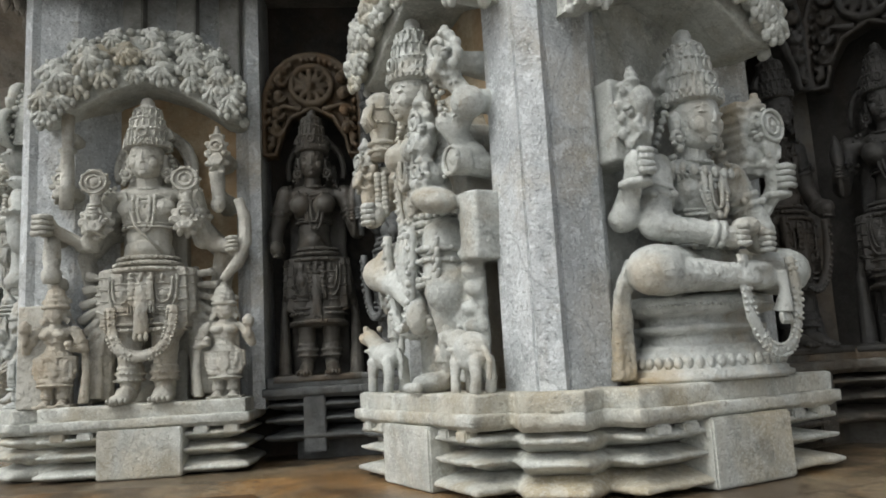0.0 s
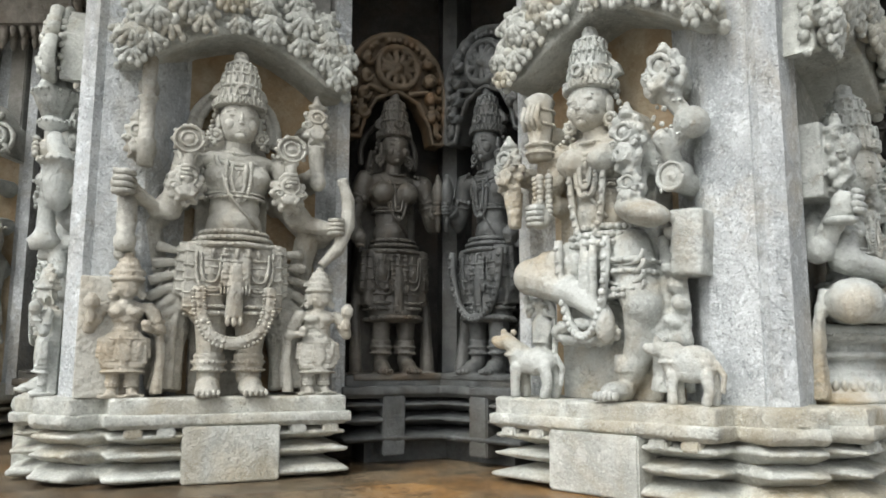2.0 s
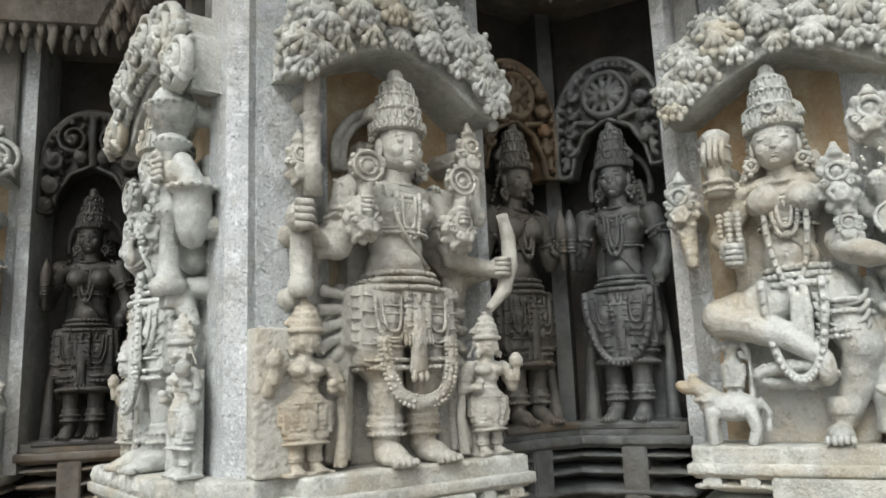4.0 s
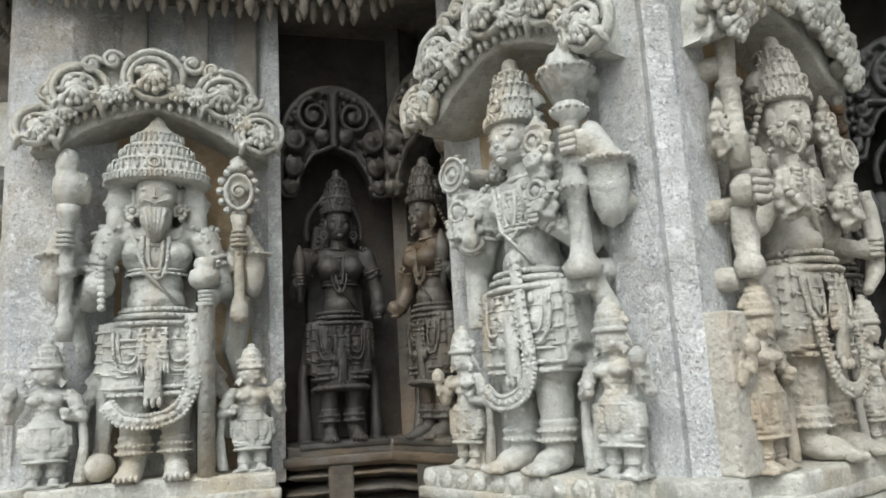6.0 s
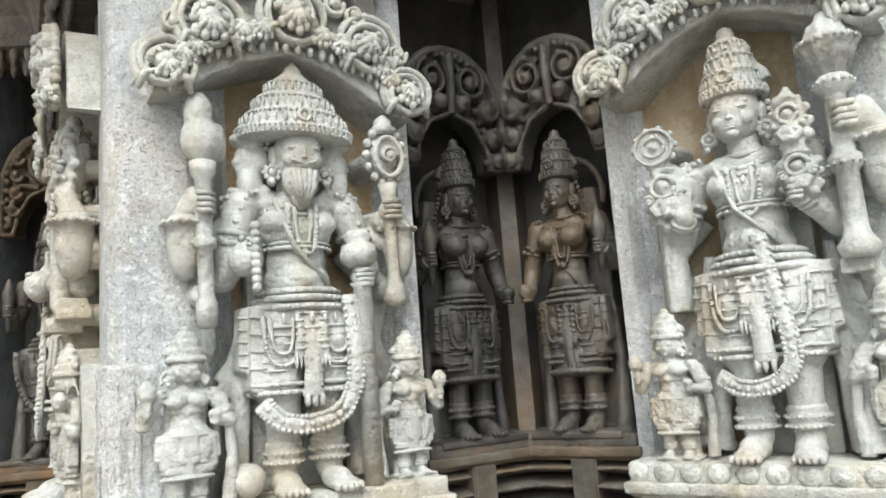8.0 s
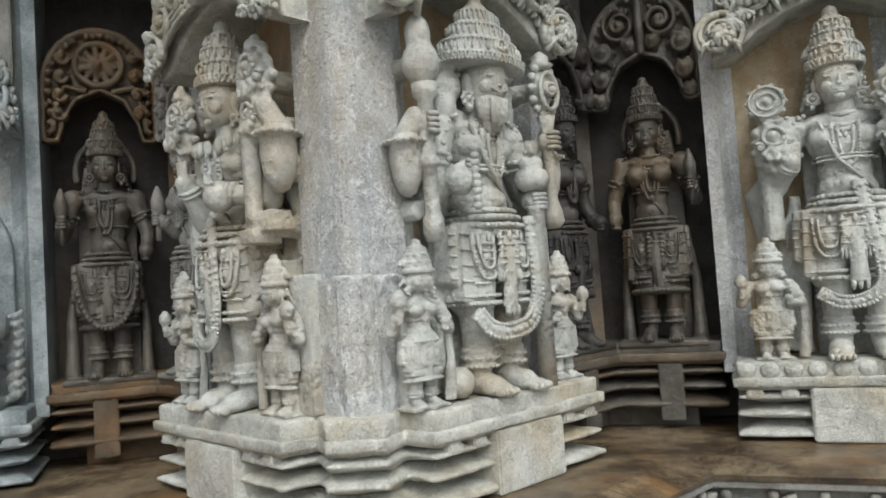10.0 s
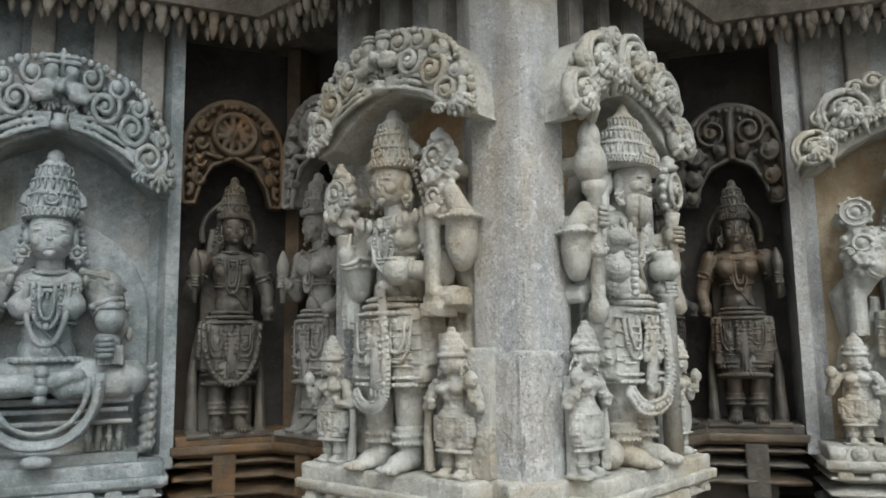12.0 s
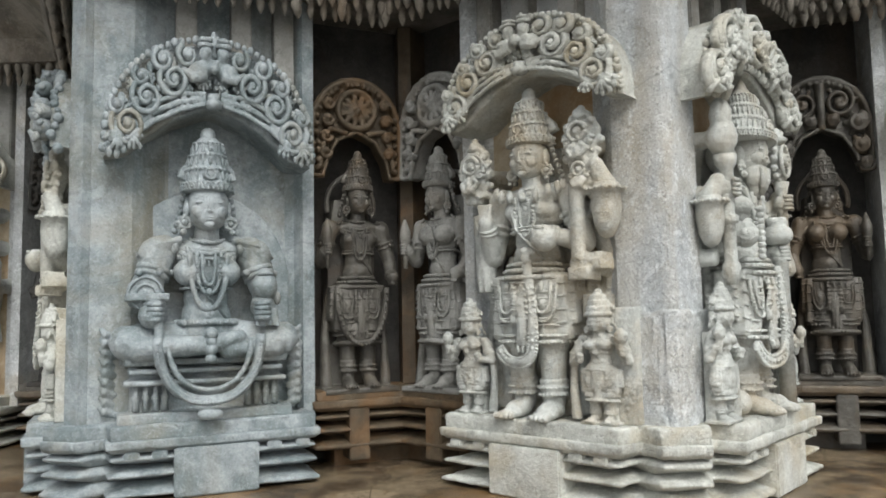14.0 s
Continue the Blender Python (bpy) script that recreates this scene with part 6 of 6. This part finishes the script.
# point, side, figure, its stone, hood, hood's tip height over the base and its stretch, small figures (place, size), words
PANELS = [
    (-1, "L", "dancer", M_FACE, "leaf", 0.79, 1.0, (), "pale stone statue of a many-armed dancer with one leg raised"),
    (-1, "R", "seated", M_FACE, "leaf", 0.735, 1.0, (), "pale grey stone statue seated cross-legged on a round throne"),
    (0, "R", "bow", M_WARM, "leaf", 0.80, 1.0, ((-0.24, 0.36), (0.215, 0.345)), "warm grey stone statue standing with a curved bow"),
    (0, "L", "mace", M_FACE, "scroll", 0.79, 1.0, ((-0.2, 0.33), (0.215, 0.345)), "pale grey stone statue standing with a tall fluted mace"),
    (1, "R", "sage", M_FACE, "scroll", 0.795, 0.98, ((-0.235, 0.36), (0.225, 0.33)), "pale bearded three-headed stone statue standing with a staff"),
    (1, "L", "conch", M_FACE, "mask", 0.80, 0.95, ((-0.21, 0.34), (0.2, 0.35)), "grey stone statue standing with a conch and a book"),
    (2, "R", "garland", M_BLUE, "mask", 0.725, 1.28, (), "blue-grey stone statue seated on a bench with a great garland"),
    (2, "L", "conch", M_PALE, "leaf", 0.77, 1.0, ((-0.21, 0.34), (0.2, 0.35)), "grey stone statue on the far face of the blue corner"),
    (3, "R", "bow", M_FACE, "scroll", 0.80, 1.0, (), "grey stone statue standing beyond the blue corner"),
    (-2, "L", "mace", M_FACE, "scroll", 0.79, 1.0, (), "grey stone statue standing past the seated figure"),
]
SHIFT = {"dancer": 0.41, "seated": 0.41, "bow": 0.38, "sage": 0.38, "conch": 0.39}
for k, side, fig, mat, hood, h, tall, small, words in PANELS:
    along = SHIFT.get(fig, 0.364)
    thing("statue", skin(STATUES[fig], mat), mat, stand(k, side, along, 0.0, BASE_Z) @ Matrix.Diagonal((1.0 if fig in ("dancer", "garland", "seated") else 1.07, 1.12, 1, 1)), words, "statue", "statues of the wall")
    carved_thing("canopy", HOODS[hood], M_BLUE if k == 2 else M_PALE, stand(k, side, 0.372, 0.042, BASE_Z + h) @ Matrix.Diagonal((1, 1, tall, 1)), "carved stone canopy hood over a statue", "canopy", "canopies over the statues")
    for i, (x, s) in enumerate(small):
        thing("small_statue", skin(SMALL[i], mat), mat, stand(k, side, along, 0.0, BASE_Z) @ Matrix.Translation((-x, 0.035, 0.0)) @ Matrix.Diagonal((s * 1.38, s * 1.2, s, 1)), "small stone attendant figure standing beside a large statue", "statue", "small attendants of the statues")
for i, x in enumerate((-0.165, 0.225)):
    thing("animal_statue", skin(BEASTS[i], M_FACE), M_FACE, stand(-1, "L", 0.40, 0.0, BASE_Z) @ Matrix.Translation((-x, 0.055, 0.0)) @ Matrix.Scale((1.0, 0.85)[i], 4), ("small stone animal with a rider beside the dancer", "small stone calf beside the dancer")[i], "statue", "animals beside the dancer")
GUARDS = [fig_attendant(31, 1, False), fig_attendant(32, -1, False), fig_attendant(33, 1, True)]
NICHES = {"fan": torana("fan", 41), "vine": torana("vine", 42)}
for k in list(POINTS)[:-1]:
    for kk, side in ((k + 1, "R"), (k, "L")):
        i = (2 * k + (side == "L")) % 3
        # a tone for each niche; the darker ones have its shade in their colour
        mat = {(1, "R"): M_BROWN, (1, "L"): M_GREY, (-1, "R"): M_BROWN, (-1, "L"): M_SLATE, (0, "L"): M_BROWN}.get((k, side), M_DARK_SHADED)
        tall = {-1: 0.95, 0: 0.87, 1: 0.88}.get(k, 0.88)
        thing("niche_statue", skin(GUARDS[i], mat), mat, stand(kk, side, 0.845, -0.12, 1.486) @ Matrix.Diagonal((0.92 * tall, 0.95, tall, 1)), "stone attendant statue with a hoop skirt in a recess, its tone holding shade", "statue", "attendants in the recesses")
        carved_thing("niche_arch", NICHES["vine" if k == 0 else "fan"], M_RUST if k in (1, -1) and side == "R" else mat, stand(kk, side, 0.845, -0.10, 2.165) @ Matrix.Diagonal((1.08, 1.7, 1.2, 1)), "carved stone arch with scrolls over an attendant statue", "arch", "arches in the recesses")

# lotus petals along the slab under the mace bearer
petal = Kit()
petal.ell((0, 0, 0), (0.024, 0.010, 0.020), kind=LUMP, sharp=True)
petal.ell((0, 0.003, -0.002), (0.013, 0.009, 0.011), kind=LUMP, sharp=True)
PETAL = petal.carve("petal", 0.004, 0.001, 1, 5)
host = [o for o in bpy.data.objects if o.name.startswith("pedestal") and o.children][2]
for i in range(10):
    ob = part("petal", skin(PETAL, M_PALE), M_PALE, host)
    ob.matrix_world = stand(0, "L", 0.15 + 0.054 * i, 0.092, 1.421)
